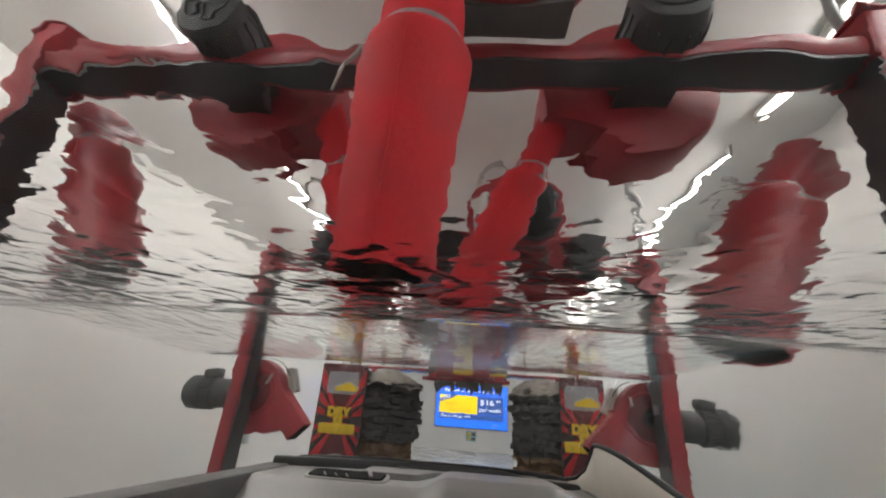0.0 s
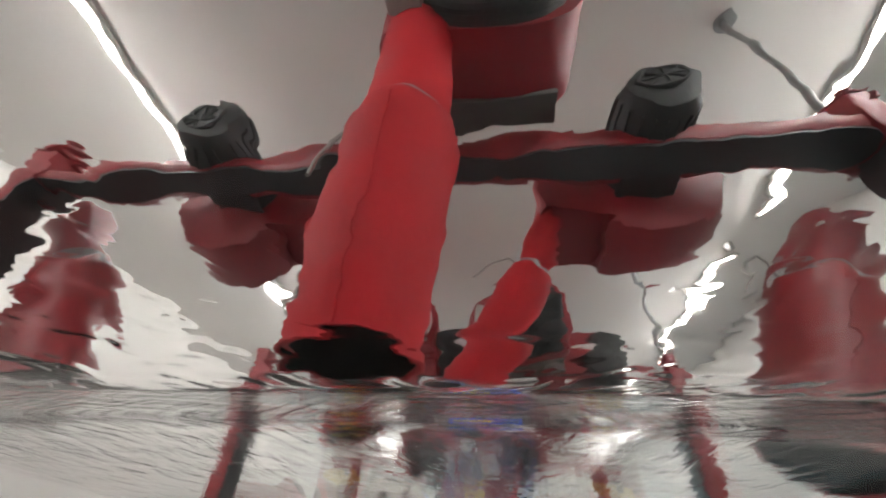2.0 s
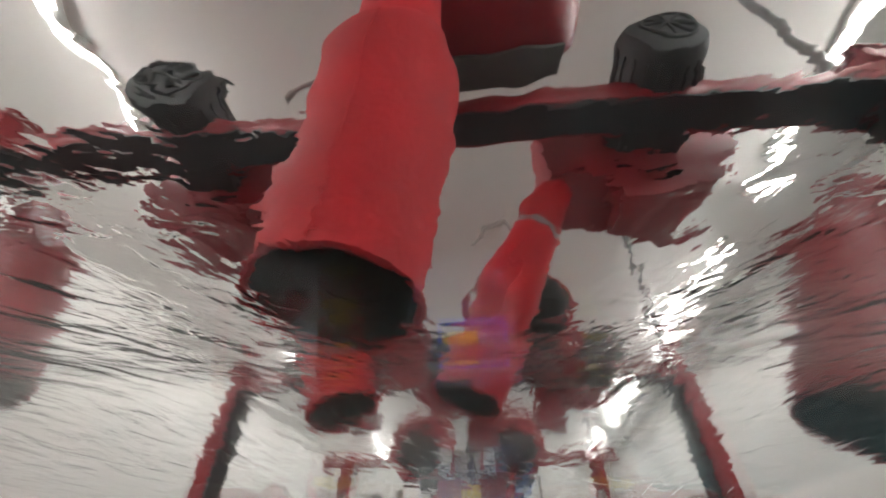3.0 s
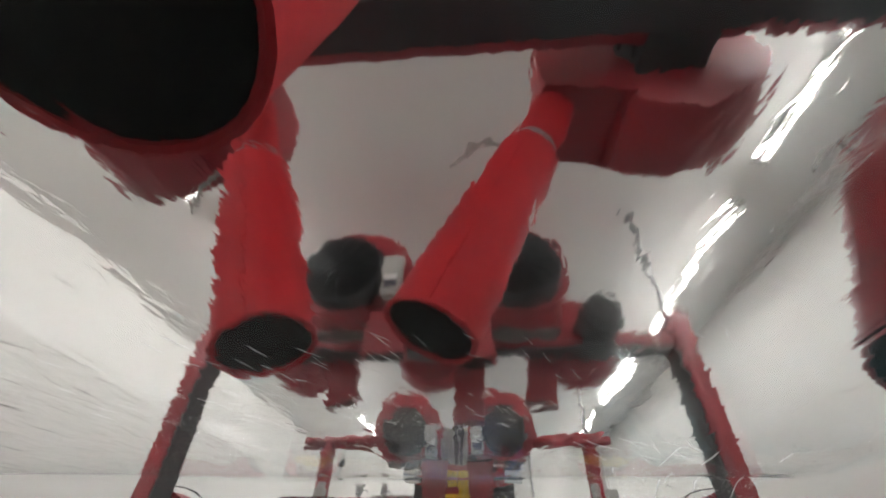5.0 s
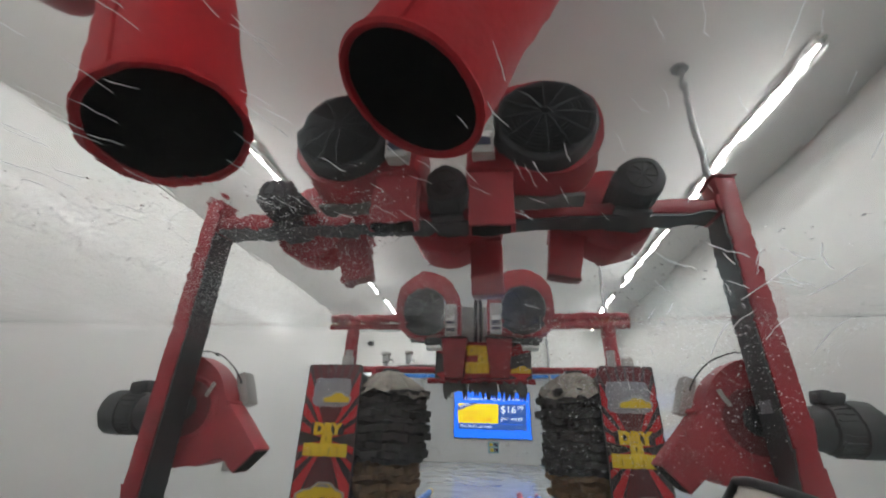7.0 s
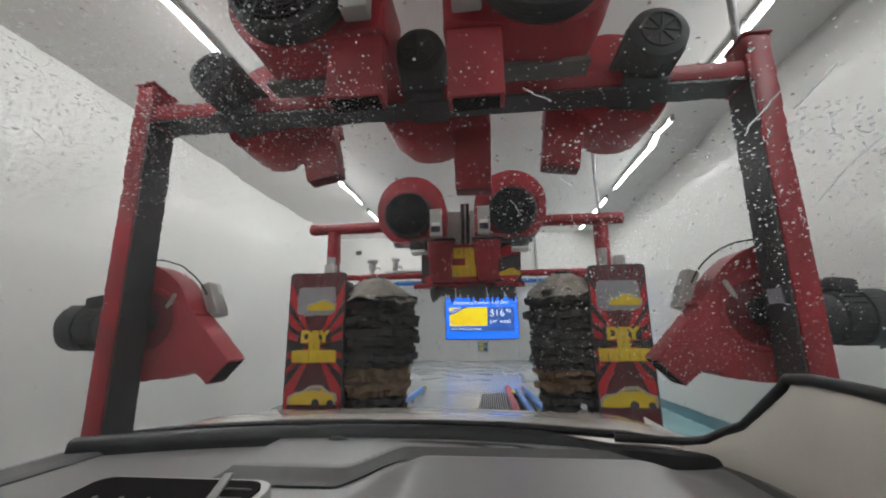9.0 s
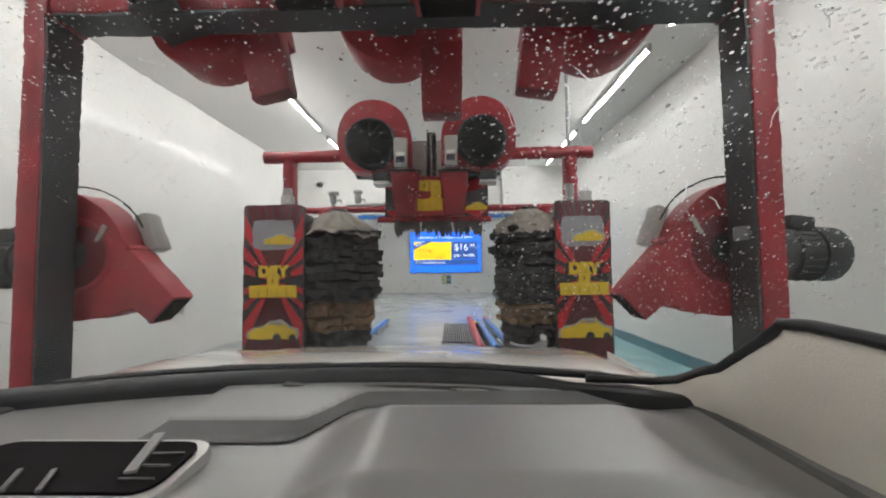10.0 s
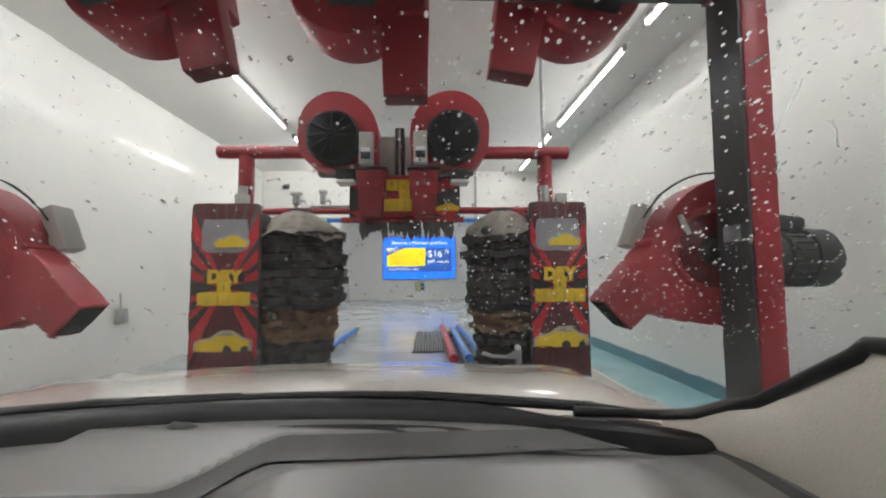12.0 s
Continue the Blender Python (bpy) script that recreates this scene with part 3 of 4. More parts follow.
    part("bracket", box(B(), -0.08, 0.08, -0.07, -0.016, -0.34, 0.34, 0.01, Matrix.Translation((sx * 0.02, 0, 0))), M_red, t)
    # motor that reaches out past the post
    bm = B()
    tube(bm, [(sx * 0.12, 0.17, -0.03), (sx * 0.34, 0.17, -0.03), (sx * 0.35, 0.17, -0.03), (sx * 0.46, 0.17, -0.03), (sx * 0.465, 0.17, -0.03), (sx * 0.58, 0.17, -0.03), (sx * 0.61, 0.17, -0.03), (sx * 0.62, 0.17, -0.03)],
         [0.125, 0.125, 0.14, 0.14, 0.152, 0.15, 0.125, 0.06], 32)
    om = part("motor", bm, M_motor, t, "dark grey motor behind the post")
    part("terminal_box", box(B(), -0.075, 0.065, -0.06, 0.06, 0.10, 0.185, 0.022, Matrix.Translation((sx * 0.40, 0.17, 0.0)) @ Matrix.Rotation(radians(sx * 8), 4, "Y")), M_motor, om)
    bm = B()
    for k in range(24):
        m = Matrix.Translation((0, 0.17, -0.03)) @ Matrix.Rotation(2 * math.pi * k / 24, 4, "X")
        box(bm, *sorted((sx * 0.36, sx * 0.455)), -0.003, 0.003, 0.138, 0.149, 0, m)
    part("fins", bm, M_motor, om)
    return t


side_blower(-1)
side_blower(1)


# ---------------------------------------------------------------- polishing unit: round-tube frame
YD = 5.55
fr = thing("tube_frame", "red round-tube frame over the polishing brushes", "frame", pose(0, YD, 0))
part("crossbar", tube(B(), [(-1.874, 0, 2.575), (-1.866, 0, 2.575), (1.816, 0, 2.575), (1.824, 0, 2.575)], [0.058, 0.068, 0.068, 0.058], 24), M_red, fr)
for x in (-1.584, 1.575):
    part("post", tube(B(), [(x, 0.02, 0), (x, 0.02, 2.53)], 0.080, 24), M_red, fr)
    part("foot_plate", box(B(), x - 0.14, x + 0.14, -0.12, 0.16, 0, 0.02, 0.004), M_steel, fr)
    part("post", tube(B(), [(x, 1.2, 0), (x, 1.2, 2.14)], 0.06, 20), M_red, fr)
part("crossbar", tube(B(), [(-1.88, 1.2, 2.14), (1.85, 1.2, 2.14)], 0.048, 20), M_red, fr)
hanger(1.62, 5.75, 2.05)
hanger(1.35, 9.9, 0.0)


# small valves on the rear crossbar
def valve(x, h, r):
    t = thing("valve", "small grey steel pneumatic valve on a red tube", "valve", pose(x, YD + 1.2, 2.186), "valves on the rear tube")
    part("body", tube(B(), [(0, 0, 0), (0, 0, 0.05), (0, 0, 0.06), (0, 0, h - 0.05), (0, 0, h)], [r * 0.6, r * 0.6, r, r, r * 0.8], 18), M_steel, t)
    part("head", box(B(), -r * 1.25, r * 1.25, -r, r, h, h + 0.05, 0.01), M_grey, t)
    part("elbow", tube(B(), [(0, 0, 0.1), (r * 2.0, 0, 0.1), (r * 2.2, 0, 0.06)], 0.014, 10), M_steel, t)
    return t


valve(-1.444, 0.17, 0.055)
valve(-1.09, 0.19, 0.045)
pipe = thing("air_pipe", "thin grey pipe lying along the rear tube", "pipe", pose(0, YD + 1.2, 2.205))
part("pipe", tube(B(), [(-1.25, -0.02, 0), (-0.7, -0.02, 0.0), (-0.35, -0.02, 0.02)], 0.018, 10), M_grey, pipe)


# ---------------------------------------------------------------- printed sign panels
def fan(bm, cx, cz, a0, a1, r0, hw, up, down, y):
    """One ray from (cx, cz) between two angles in degrees, cut off at the panel's edges."""
    def end(a):
        c, s = math.cos(math.radians(a)), math.sin(math.radians(a))
        reach = up if s > 0 else down
        return min(hw / max(abs(c), 0.001), reach / max(abs(s), 0.001)), c, s
    (ra, ca, sa), (rb, cb, sb) = end(a0), end(a1)
    prism(bm, [(cx + r0 * ca, cz + r0 * sa), (cx + ra * ca, cz + ra * sa), (cx + rb * cb, cz + rb * sb), (cx + r0 * cb, cz + r0 * sb)], y, y + 0.003)


BRIGHT = ((14, 29), (38, 50), (57, 67), (-24, -13), (-44, -36), (-66, -54))
DARK = ((70, 75), (77, 82.5), (84.5, 89), (-73.5, -69), (-79.5, -75.5), (-85, -81), (-89.5, -87))


def rays(t, cz, r0, hw, up, down, y, cx=0.0):
    for group, m, label in ((BRIGHT, M_art_red, "bright red rays"), (DARK, M_art_dark, "dark red rays")):
        bm = B()
        for a0, a1 in group:
            fan(bm, cx, cz, a0, a1, r0, hw, up, down, y)
            fan(bm, cx, cz, 180 - a1, 180 - a0, r0, hw, up, down, y)
        part("rays", bm, m, t, label)


def rounded(w, h, r, n=5):
    pts = []
    for cx, cz, a in ((w / 2 - r, h / 2 - r, 0), (-w / 2 + r, h / 2 - r, 90), (-w / 2 + r, -h / 2 + r, 180), (w / 2 - r, -h / 2 + r, 270)):
        for k in range(n + 1):
            t = math.radians(a + 90 * k / n)
            pts.append((cx + r * math.cos(t), cz + r * math.sin(t)))
    return pts


def car_shape(bm, cx, cz, w, y):
    k = w / 2
    prof = [(-1, -0.28), (-1.0, 0.0), (-0.72, 0.16), (-0.42, 0.2), (-0.12, 0.42), (0.38, 0.44), (0.68, 0.2), (0.98, 0.12), (1.02, -0.1), (0.96, -0.28)]
    prism(bm, [(cx + k * x, cz + k * z) for x, z in prof], y, y + 0.004)


def flat_text(body, size, x, z, y, material, parent, name="lettering", align="LEFT", bold=0.0):
    cu = bpy.data.curves.new(name, "FONT")
    cu.body, cu.size, cu.align_x, cu.extrude, cu.offset = body, size, align, 0.003, bold
    tmp = bpy.data.objects.new(name, cu)
    scene.collection.objects.link(tmp)
    me = bpy.data.meshes.new_from_object(tmp.evaluated_get(bpy.context.evaluated_depsgraph_get()))
    bpy.data.objects.remove(tmp)
    me.transform(Matrix.Translation((x, y, z)) @ Matrix.Rotation(radians(90), 4, "X"))
    me.materials.clear()
    me.materials.append(material)
    ob = new(name, me)
    ob.parent = parent
    return ob


def logo(t, cx, cz, w, y):
    """Yellow block lettering: a word, a short stem and a broad bar whose word cannot be read."""
    k = w / 0.49
    part("emblem", box(B(), cx - 0.19 * k, cx + 0.185 * k, y + 0.004, y + 0.010, cz + 0.045 * k, cz + 0.165 * k, 0.002), M_art_black, t, "black emblem ground")
    flat_text("DRY", 0.155 * k, cx, cz + 0.052 * k, y, M_yellow, t, "lettering", "CENTER", 0.011 * k)
    part("emblem", box(B(), cx - 0.06 * k, cx + 0.06 * k, y, y + 0.006, cz - 0.045 * k, cz + 0.06 * k, 0.001), M_yellow, t, "yellow emblem block")
    part("emblem", box(B(), cx - 0.245 * k, cx + 0.245 * k, y - 0.001, y + 0.006, cz - 0.165 * k, cz - 0.04 * k, 0.002), M_yellow, t, "yellow emblem block")
    bm = B()
    for i in range(4):
        x = cx + (-0.155 + 0.098 * i) * k
        box(bm, x, x + 0.006 * k, y - 0.0025, y - 0.001, cz - 0.15 * k, cz - (0.07 if i % 2 else 0.085) * k)
    box(bm, cx - 0.008 * k, cx + 0.004 * k, y - 0.0025, y - 0.0005, cz - 0.02 * k, cz + 0.025 * k)
    part("notches", bm, M_art_black, t)


def sign_panel(x0, x1, sx):
    w, z0, z1 = x1 - x0, 0.22, 1.975
    cx = (x0 + x1) / 2
    t = thing("sign_panel", "red and black ray-patterned panel with yellow emblem and car", "sign", pose(cx, YD - 0.34, (z0 + z1) / 2), "brush cover panels")
    h = z1 - z0
    prism_panel = prism(B(), rounded(w, h, 0.04), 0.0, 0.03, 0.004)
    part("panel", prism_panel, M_art_black, t)
    part("box", box(B(), -w / 2 + 0.03, w / 2 - 0.03, 0.03, 0.34, -h / 2, h / 2 - 0.08, 0.01), M_motor, t, "dark cover box behind the panel")
    mid = h / 2 - 0.81
    rays(t, mid, 0.05, w / 2 - 0.012, 0.80, 0.90, -0.003)
    cl = []
    for k in range(48):
        a = 2 * math.pi * k / 48
        rr = 1 + 0.022 * math.sin(9 * a) + 0.014 * math.sin(17 * a)
        ex = 1 / (abs(math.cos(a)) ** 7 + abs(math.sin(a)) ** 7) ** (1 / 7)
        cl.append((0.215 * rr * ex * math.cos(a) - 0.005, h / 2 - 0.32 + 0.16 * rr * ex * math.sin(a)))
    part("cloud", prism(B(), cl, -0.007, -0.004), M_cloud, t, "grey cloud print")
    bm = B()
    car_shape(bm, 0.055, h / 2 - 0.37, 0.34, -0.010)
    part("car_outline", bm, M_cloud_light, t)
    bm = B()
    car_shape(bm, 0.055, h / 2 - 0.385, 0.30, -0.014)
    part("car_print", bm, M_yellow, t, "small yellow car print")
    logo(t, 0.0, mid, 0.49, -0.016)
    bm = B()
    car_shape(bm, 0, h / 2 - 1.325, 0.54, -0.010)
    part("car_outline", bm, M_cloud_light, t, "pale outline of the car print")
    bm = B()
    car_shape(bm, 0, h / 2 - 1.335, 0.49, -0.015)
    part("car_print", bm, M_yellow, t, "yellow car print")
    bm = B()
    prism(bm, [(-0.06, h / 2 - 1.255), (-0.01, h / 2 - 1.235), (0.08, h / 2 - 1.232), (0.11, h / 2 - 1.262)], -0.018, -0.0155)
    part("glass_print", bm, M_cloud, t)
    for x, q in ((0.045, 0.042), (0.205, 0.034)):
        part("wheel_print", tube(B(), [(x, -0.019, h / 2 - 1.385), (x, -0.0155, h / 2 - 1.385)], q, 18), M_motor, t)
    bm = B()
    tube(bm, [(-0.08 * sx, 0.15, h / 2 - 0.08), (-0.08 * sx, 0.15, h / 2 + 0.2)], 0.045, 18)
    part("hub", bm, M_steel, t, "grey steel hub above the panel")
    part("hub", box(B(), 0.02, 0.14, 0.1, 0.2, h / 2 - 0.08, h / 2 + 0.12, 0.012), M_grey, t)
    part("guard", box(B(), *sorted((sx * (w / 2), sx * (w / 2 + 0.05))), 0.1, 0.4, -h / 2, -h / 2 + 0.75, 0.015), M_grey, t, "grey side guard")
    return t


sign_panel(-1.925, -1.285, -1)
sign_panel(1.305, 1.872, 1)


# ---------------------------------------------------------------- cloth brushes
def brush(x, y, r, seed, low, tan, label):
    """A tall rotating brush: stacked skirts of cloth strips round a shaft, with a draped cap."""
    rnd = random.Random(seed)
    t = thing("cloth_brush", label, "brush", pose(x, y, 0), "polishing brushes")
    part("shaft", tube(B(), [(0, 0, 0.0), (0, 0, 1.90)], 0.05, 16), M_steel, t)
    part("base", tube(B(), [(0, 0, 0.0), (0, 0, 0.08)], [0.2, 0.16], 24), M_steel, t)
    z = 0.36
    while z < 1.70:
        hgt = 0.055 + 0.045 * rnd.random()
        bm = B()
        n = 72
        rr = r * (0.88 + 0.15 * rnd.random()) * (0.74 + 0.16 * smooth_step(0.36, tan, z) if z < tan else 1.0)
        ph = rnd.random() * 9
        ring = [[], [], [], []]
        for i in range(n):
            a = 2 * math.pi * i / n
            f = 1 + 0.025 * math.sin(5 * a + ph) + 0.02 * math.sin(13 * a + 2 * ph) + 0.10 * (rnd.random() - 0.5)
            dz = 0.012 * math.sin(4 * a + ph) + 0.008 * math.sin(11 * a + ph * 3) + 0.016 * (rnd.random() - 0.5)
            for j, (q, w) in enumerate(((0.25, 0.06), (0.80, hgt * 0.75), (1.0, hgt * 0.42), (0.985, -hgt * 0.30))):
                g = 1 if j < 2 else f
                ring[j].append(bm.verts.new((rr * q * g * math.cos(a), rr * q * g * math.sin(a), z + w + (dz if j else 0))))
        for j in range(3):
            for i in range(n):
                i2 = i + 1 if i + 1 < n else 0
                bm.faces.new((ring[j][i], ring[j][i2], ring[j + 1][i2], ring[j + 1][i]))
        bmesh.ops.solidify(bm, geom=list(bm.faces), thickness=0.012)
        part("cloth_skirt", bm, M_cloth_tan if low < z < tan else M_cloth, t, "brown dirty cloth skirt" if low < z < tan else "")
        z += hgt * 0.95
    bm = B()
    n = 64
    rings = []
    for j, (q, zz) in enumerate(((0.16, 1.955), (0.30, 1.93), (0.62, 1.835), (0.94, 1.72), (1.02, 1.655))):
        ring = []
        for i in range(n):
            a = 2 * math.pi * i / n
            pl = 0.035 * math.sin(5 * a + seed + 1.5 * math.sin(2 * a)) * q + 0.022 * math.sin(13 * a + 2 * math.sin(3 * a + seed)) * q
            ring.append(bm.verts.new((r * q * (1 + pl) * math.cos(a), r * q * (1 + pl) * math.sin(a), zz + pl * 0.9)))
        rings.append(ring)
    for a, b in zip(rings, rings[1:]):
        for i in range(n):
            i2 = i + 1 if i + 1 < n else 0
            bm.faces.new((a[i], a[i2], b[i2], b[i]))
    bm.faces.new(rings[0])
    part("cap", bm, M_cloth_top, t, "draped grey-brown top cloth")
    part("cap_plate", tube(B(), [(0, 0, 1.945), (0, 0, 1.975)], [r * 0.24, r * 0.22], 24), M_motor, t, "dark round clamping plate")
    return t


brush(-1.06, 5.66, 0.48, 3, 0.62, 0.93, "tall black cloth brush with brown lower strips")
brush(1.13, 5.64, 0.43, 8, 0.70, 0.92, "tall black cloth brush with brown lower strips")


# ---------------------------------------------------------------- overhead unit over the polishing brushes
front_blower(-0.549, 5.07, 2.545, 0.248, 1, 0.40, 0.32, "red scroll blower with dark round grate on tube frame", 0.0, False, 1.92, 1.42, -0.45)
front_blower(0.554, 5.07, 2.56, 0.248, -1, 0.40, 0.32, "red scroll blower with dark round grate on tube frame", 0.0, False, 1.92, 1.42, -0.45)
ov = thing("overhead_sign", "red ray-patterned overhead panel with yellow emblem and tapered ducts", "sign", pose(0.035, 5.12, 2.015))
part("panel", prism(B(), [(x + 0.06, z) for x, z in rounded(1.06, 0.44, 0.02)], 0.06, 0.09, 0.004), M_art_black, ov)
rays(ov, -0.02, 0.05, 0.52, 0.225, 0.19, 0.056, 0.06)
for sx in (-1, 1):
    bm = B()
    prism(bm, [(0.15, -0.20), (0.345, -0.20), (0.39, 0.24), (0.10, 0.24)] if sx > 0 else [(-0.345, -0.20), (-0.15, -0.20), (-0.10, 0.24), (-0.39, 0.24)], -0.10, 0.05, 0.012)
    part("duct", bm, M_cup, ov, "dark red tapered duct")
    part("collar", box(B(), *sorted((sx * 0.09, sx * 0.40)), -0.11, 0.055, 0.235, 0.26, 0.006), M_rubber, ov)
    part("end_plate", box(B(), *sorted((sx * 0.45 + 0.05, sx * 0.62 + 0.05)), -0.10, 0.12, 0.155, 0.245, 0.012), M_motor, ov, "dark bearing cover")
    part("end_tray", box(B(), *sorted((sx * 0.45 + 0.05, sx * 0.62 + 0.05)), -0.09, 0.11, 0.125, 0.154, 0.004), M_white, ov, "white tray under the bearing cover")
part("backing", box(B(), -0.14, 0.14, -0.02, -0.005, -0.19, 0.21, 0.005), M_red, ov)
part("emblem", box(B(), -0.112, 0.112, -0.030, -0.022, 0.055, 0.165, 0.002), M_yellow, ov, "yellow emblem block")
part("emblem", box(B(), 0.01, 0.115, -0.029, -0.022, -0.03, 0.056, 0.001), M_yellow, ov, "yellow emblem block")
part("emblem", box(B(), -0.130, 0.130, -0.031, -0.022, -0.145, -0.025, 0.002), M_yellow, ov, "yellow emblem block")
bm = B()
for x0, x1, z0, z1 in ((-0.062, -0.050, 0.095, 0.135), (-0.006, 0.000, 0.06, 0.16), (0.05, 0.062, 0.085, 0.105), (0.05, 0.062, 0.0, 0.02), (-0.078, -0.073, -0.14, -0.07), (-0.012, -0.007, -0.13, -0.05), (0.062, 0.067, -0.14, -0.06)):
    box(bm, x0, x1, -0.0335, -0.0305, z0, z1)
part("notches", bm, M_art_black, ov)
bm = B()
car_shape(bm, 0.47, -0.10, 0.22, 0.05)
part("car_print", bm, M_yellow, ov, "small yellow car print")
part("rail", tube(B(), [(-0.55, 0.08, -0.215), (0.62, 0.08, -0.215)], 0.03, 16), M_red, ov)
part("arm", box(B(), -0.2, -0.04, 0.1, 0.2, 0.2, 0.62, 0.01), M_grey, ov, "grey slide rail")
part("arm", box(B(), 0.06, 0.2, 0.1, 0.2, 0.2, 0.62, 0.01), M_grey, ov, "grey slide rail")
part("arm", box(B(), -0.035, 0.055, 0.08, 0.22, 0.2, 0.70, 0.006), M_rubber, ov, "black slide column")
part("rod", tube(B(), [(0.012, 0.07, 0.22), (0.012, 0.07, 0.68)], 0.009, 10), M_steel, ov)
rnd = random.Random(5)
for a, b in ((-0.38, -0.24), (-0.215, -0.13), (-0.09, 0.03), (0.035, 0.20), (0.23, 0.30), (0.31, 0.38), (0.40, 0.49)):
    bm = B()
    x = a
    while x < b:
        w, fall = 0.022 + 0.022 * rnd.random(), 0.10 + 0.10 * rnd.random()
        y0, sway = 0.05 + 0.06 * rnd.random(), 0.03 * (rnd.random() - 0.5)
        cols = []
        for k in range(6):
            f = k / 5
            hw = w * (0.5 + 0.12 * math.sin(3 * f)) * (1.0 if f < 0.6 else 1.0 - 1.7 * (f - 0.6))
            c, yy, zz = x + w * 0.5 + sway * f * f, y0 - 0.02 * math.sin(2.5 * f), -0.22 - fall * f
            cols.append([bm.verts.new((c + ux * hw, yy + uy * 0.006, zz)) for ux, uy in ((-1, -1), (1, -1), (1, 1), (-1, 1))])
        for p, q in zip(cols, cols[1:]):
            for n0 in range(4):
                n1 = n0 + 1 if n0 < 3 else 0
                bm.faces.new((p[n0], p[n1], q[n1], q[n0]))
        bm.faces.new(list(reversed(cols[0])))
        bm.faces.new(cols[-1])
        x += w * 0.8
    part("cloth_tuft", bm, M_cloth, ov, "black cloth fringe")


# ---------------------------------------------------------------- far end: blue arch, screen, conveyor
ba = thing("blue_arch", "blue square-tube arch further down the bay", "arch", pose(0, 12.0, 0))
part("beam", box(B(), -2.35, 2.35, 0, 0.1, 2.68, 2.78, 0.01), M_blue, ba)
for x in (-2.35, 2.25):
    part("post", box(B(), x, x + 0.1, 0, 0.1, 0, 2.68, 0.01), M_blue, ba)


sc = thing("video_screen", "large lit blue advertising screen on the end wall", "screen", pose(-0.149, 22.41, 2.179))
part("frame", box(B(), -1.90, 1.90, 0.0, 0.13, -1.12, 1.12, 0.02), M_blue, sc, "blue screen frame")
part("display", box(B(), -1.86, 1.86, -0.006, 0.0, -1.08, 1.08), M_screen_blue, sc, "glowing blue display")
part("field", box(B(), -1.68, 0.30, -0.012, -0.006, -0.42, 0.52), M_screen_yellow, sc, "yellow field")
part("field", box(B(), 0.30, 1.68, -0.012, -0.006, -0.42, 0.52), M_screen_deep, sc, "dark blue price field")
part("band", box(B(), -1.68, 1.68, -0.012, -0.006, -0.72, -0.44), M_screen_deep, sc)
part("band", box(B(), 0.62, 1.80, -0.012, -0.006, -1.0, -0.80), M_screen_blue, sc)
bm = B()
prism(bm, [(-1.72, 0.10), (-1.72, 0.34), (-1.05, 0.58), (-0.62, 0.58)], -0.018, -0.012)
part("ribbon", bm, M_screen_deep, sc, "dark corner ribbon")
flat_text("Become a Member and Save", 0.25, 0.0, 0.70, -0.014, M_screen_white, sc, align="CENTER")
flat_text("$16", 0.50, 0.42, 0.06, -0.018, M_screen_white, sc)
flat_text("99", 0.27, 1.26, 0.22, -0.018, M_screen_white, sc)
flat_text("per week", 0.29, 0.42, -0.28, -0.018, M_screen_white, sc)
flat_text("WEEKLY", 0.26, -1.50, -0.04, -0.018, M_screen_orange, sc)
flat_text("WASH CLUB", 0.26, -1.50, -0.32, -0.018, M_screen_orange, sc)
flat_text("Only $16.99 per week", 0.17, -1.58, -0.62, -0.014, M_screen_white, sc)
gold = flat_text("GOLD", 0.19, 0.0, 0.0, 0.0, M_screen_white, sc)
gold.data.transform(Matrix.Translation((-1.58, -0.020, 0.27)) @ Matrix.Rotation(radians(-20), 4, "Y"))

nb = thing("notice_board", "small teal and yellow notice under the screen", "notice", pose(-0.12, 22.51, 0.70))
part("board", box(B(), -0.26, 0.26, 0, 0.04, -0.25, 0.25, 0.01), M_teal, nb)
for x, z, m in ((-0.1, 0.1, M_yellow), (0.13, 0.1, M_label), (-0.08, -0.12, M_yellow), (0.13, -0.12, M_label)):
    part("field", box(B(), x - 0.09, x + 0.09, -0.006, 0, z - 0.07, z + 0.07), m, nb)


def rail(x0, y0, x1, y1, material, label, cap):
    t = thing("guide_rail", label, "rail", pose(x0, y0, 0), "wheel guide rails")
    d = Vector((x1 - x0, y1 - y0, 0))
    part("tube", tube(B(), [(0, 0, 0.12), (d.x, d.y, 0.12)], 0.055, 16), material, t)
    for k in (0.05, 0.5, 0.95):
        part("stand", box(B(), d.x * k - 0.03, d.x * k + 0.03, d.y * k - 0.03, d.y * k + 0.03, 0, 0.1, 0.004), M_steel, t)
    for k in (0.0, 1.0):
        e = d.normalized() * 0.12
        c = Vector((d.x * k, d.y * k, 0.12))
        part("end_cap", tube(B(), [c - e * 0.5, c + e * 0.5], 0.06, 16), cap, t, "coloured rail end")
    return t


rail(-1.28, 7.8, -1.255, 10.35, M_blue, "blue tubular wheel guide rail with yellow ends", M_yellow)
rail(0.655, 7.0, 0.62, 10.4, M_art_red, "red tubular wheel guide rail beside the grating", M_art_red)
rail(0.875, 7.0, 0.80, 9.9, M_blue, "blue tubular wheel guide rail beside the red rail", M_blue)
rail(1.11, 7.0, 0.975, 10.3, M_blue, "blue tubular wheel guide rail beside the brush", M_art_red)
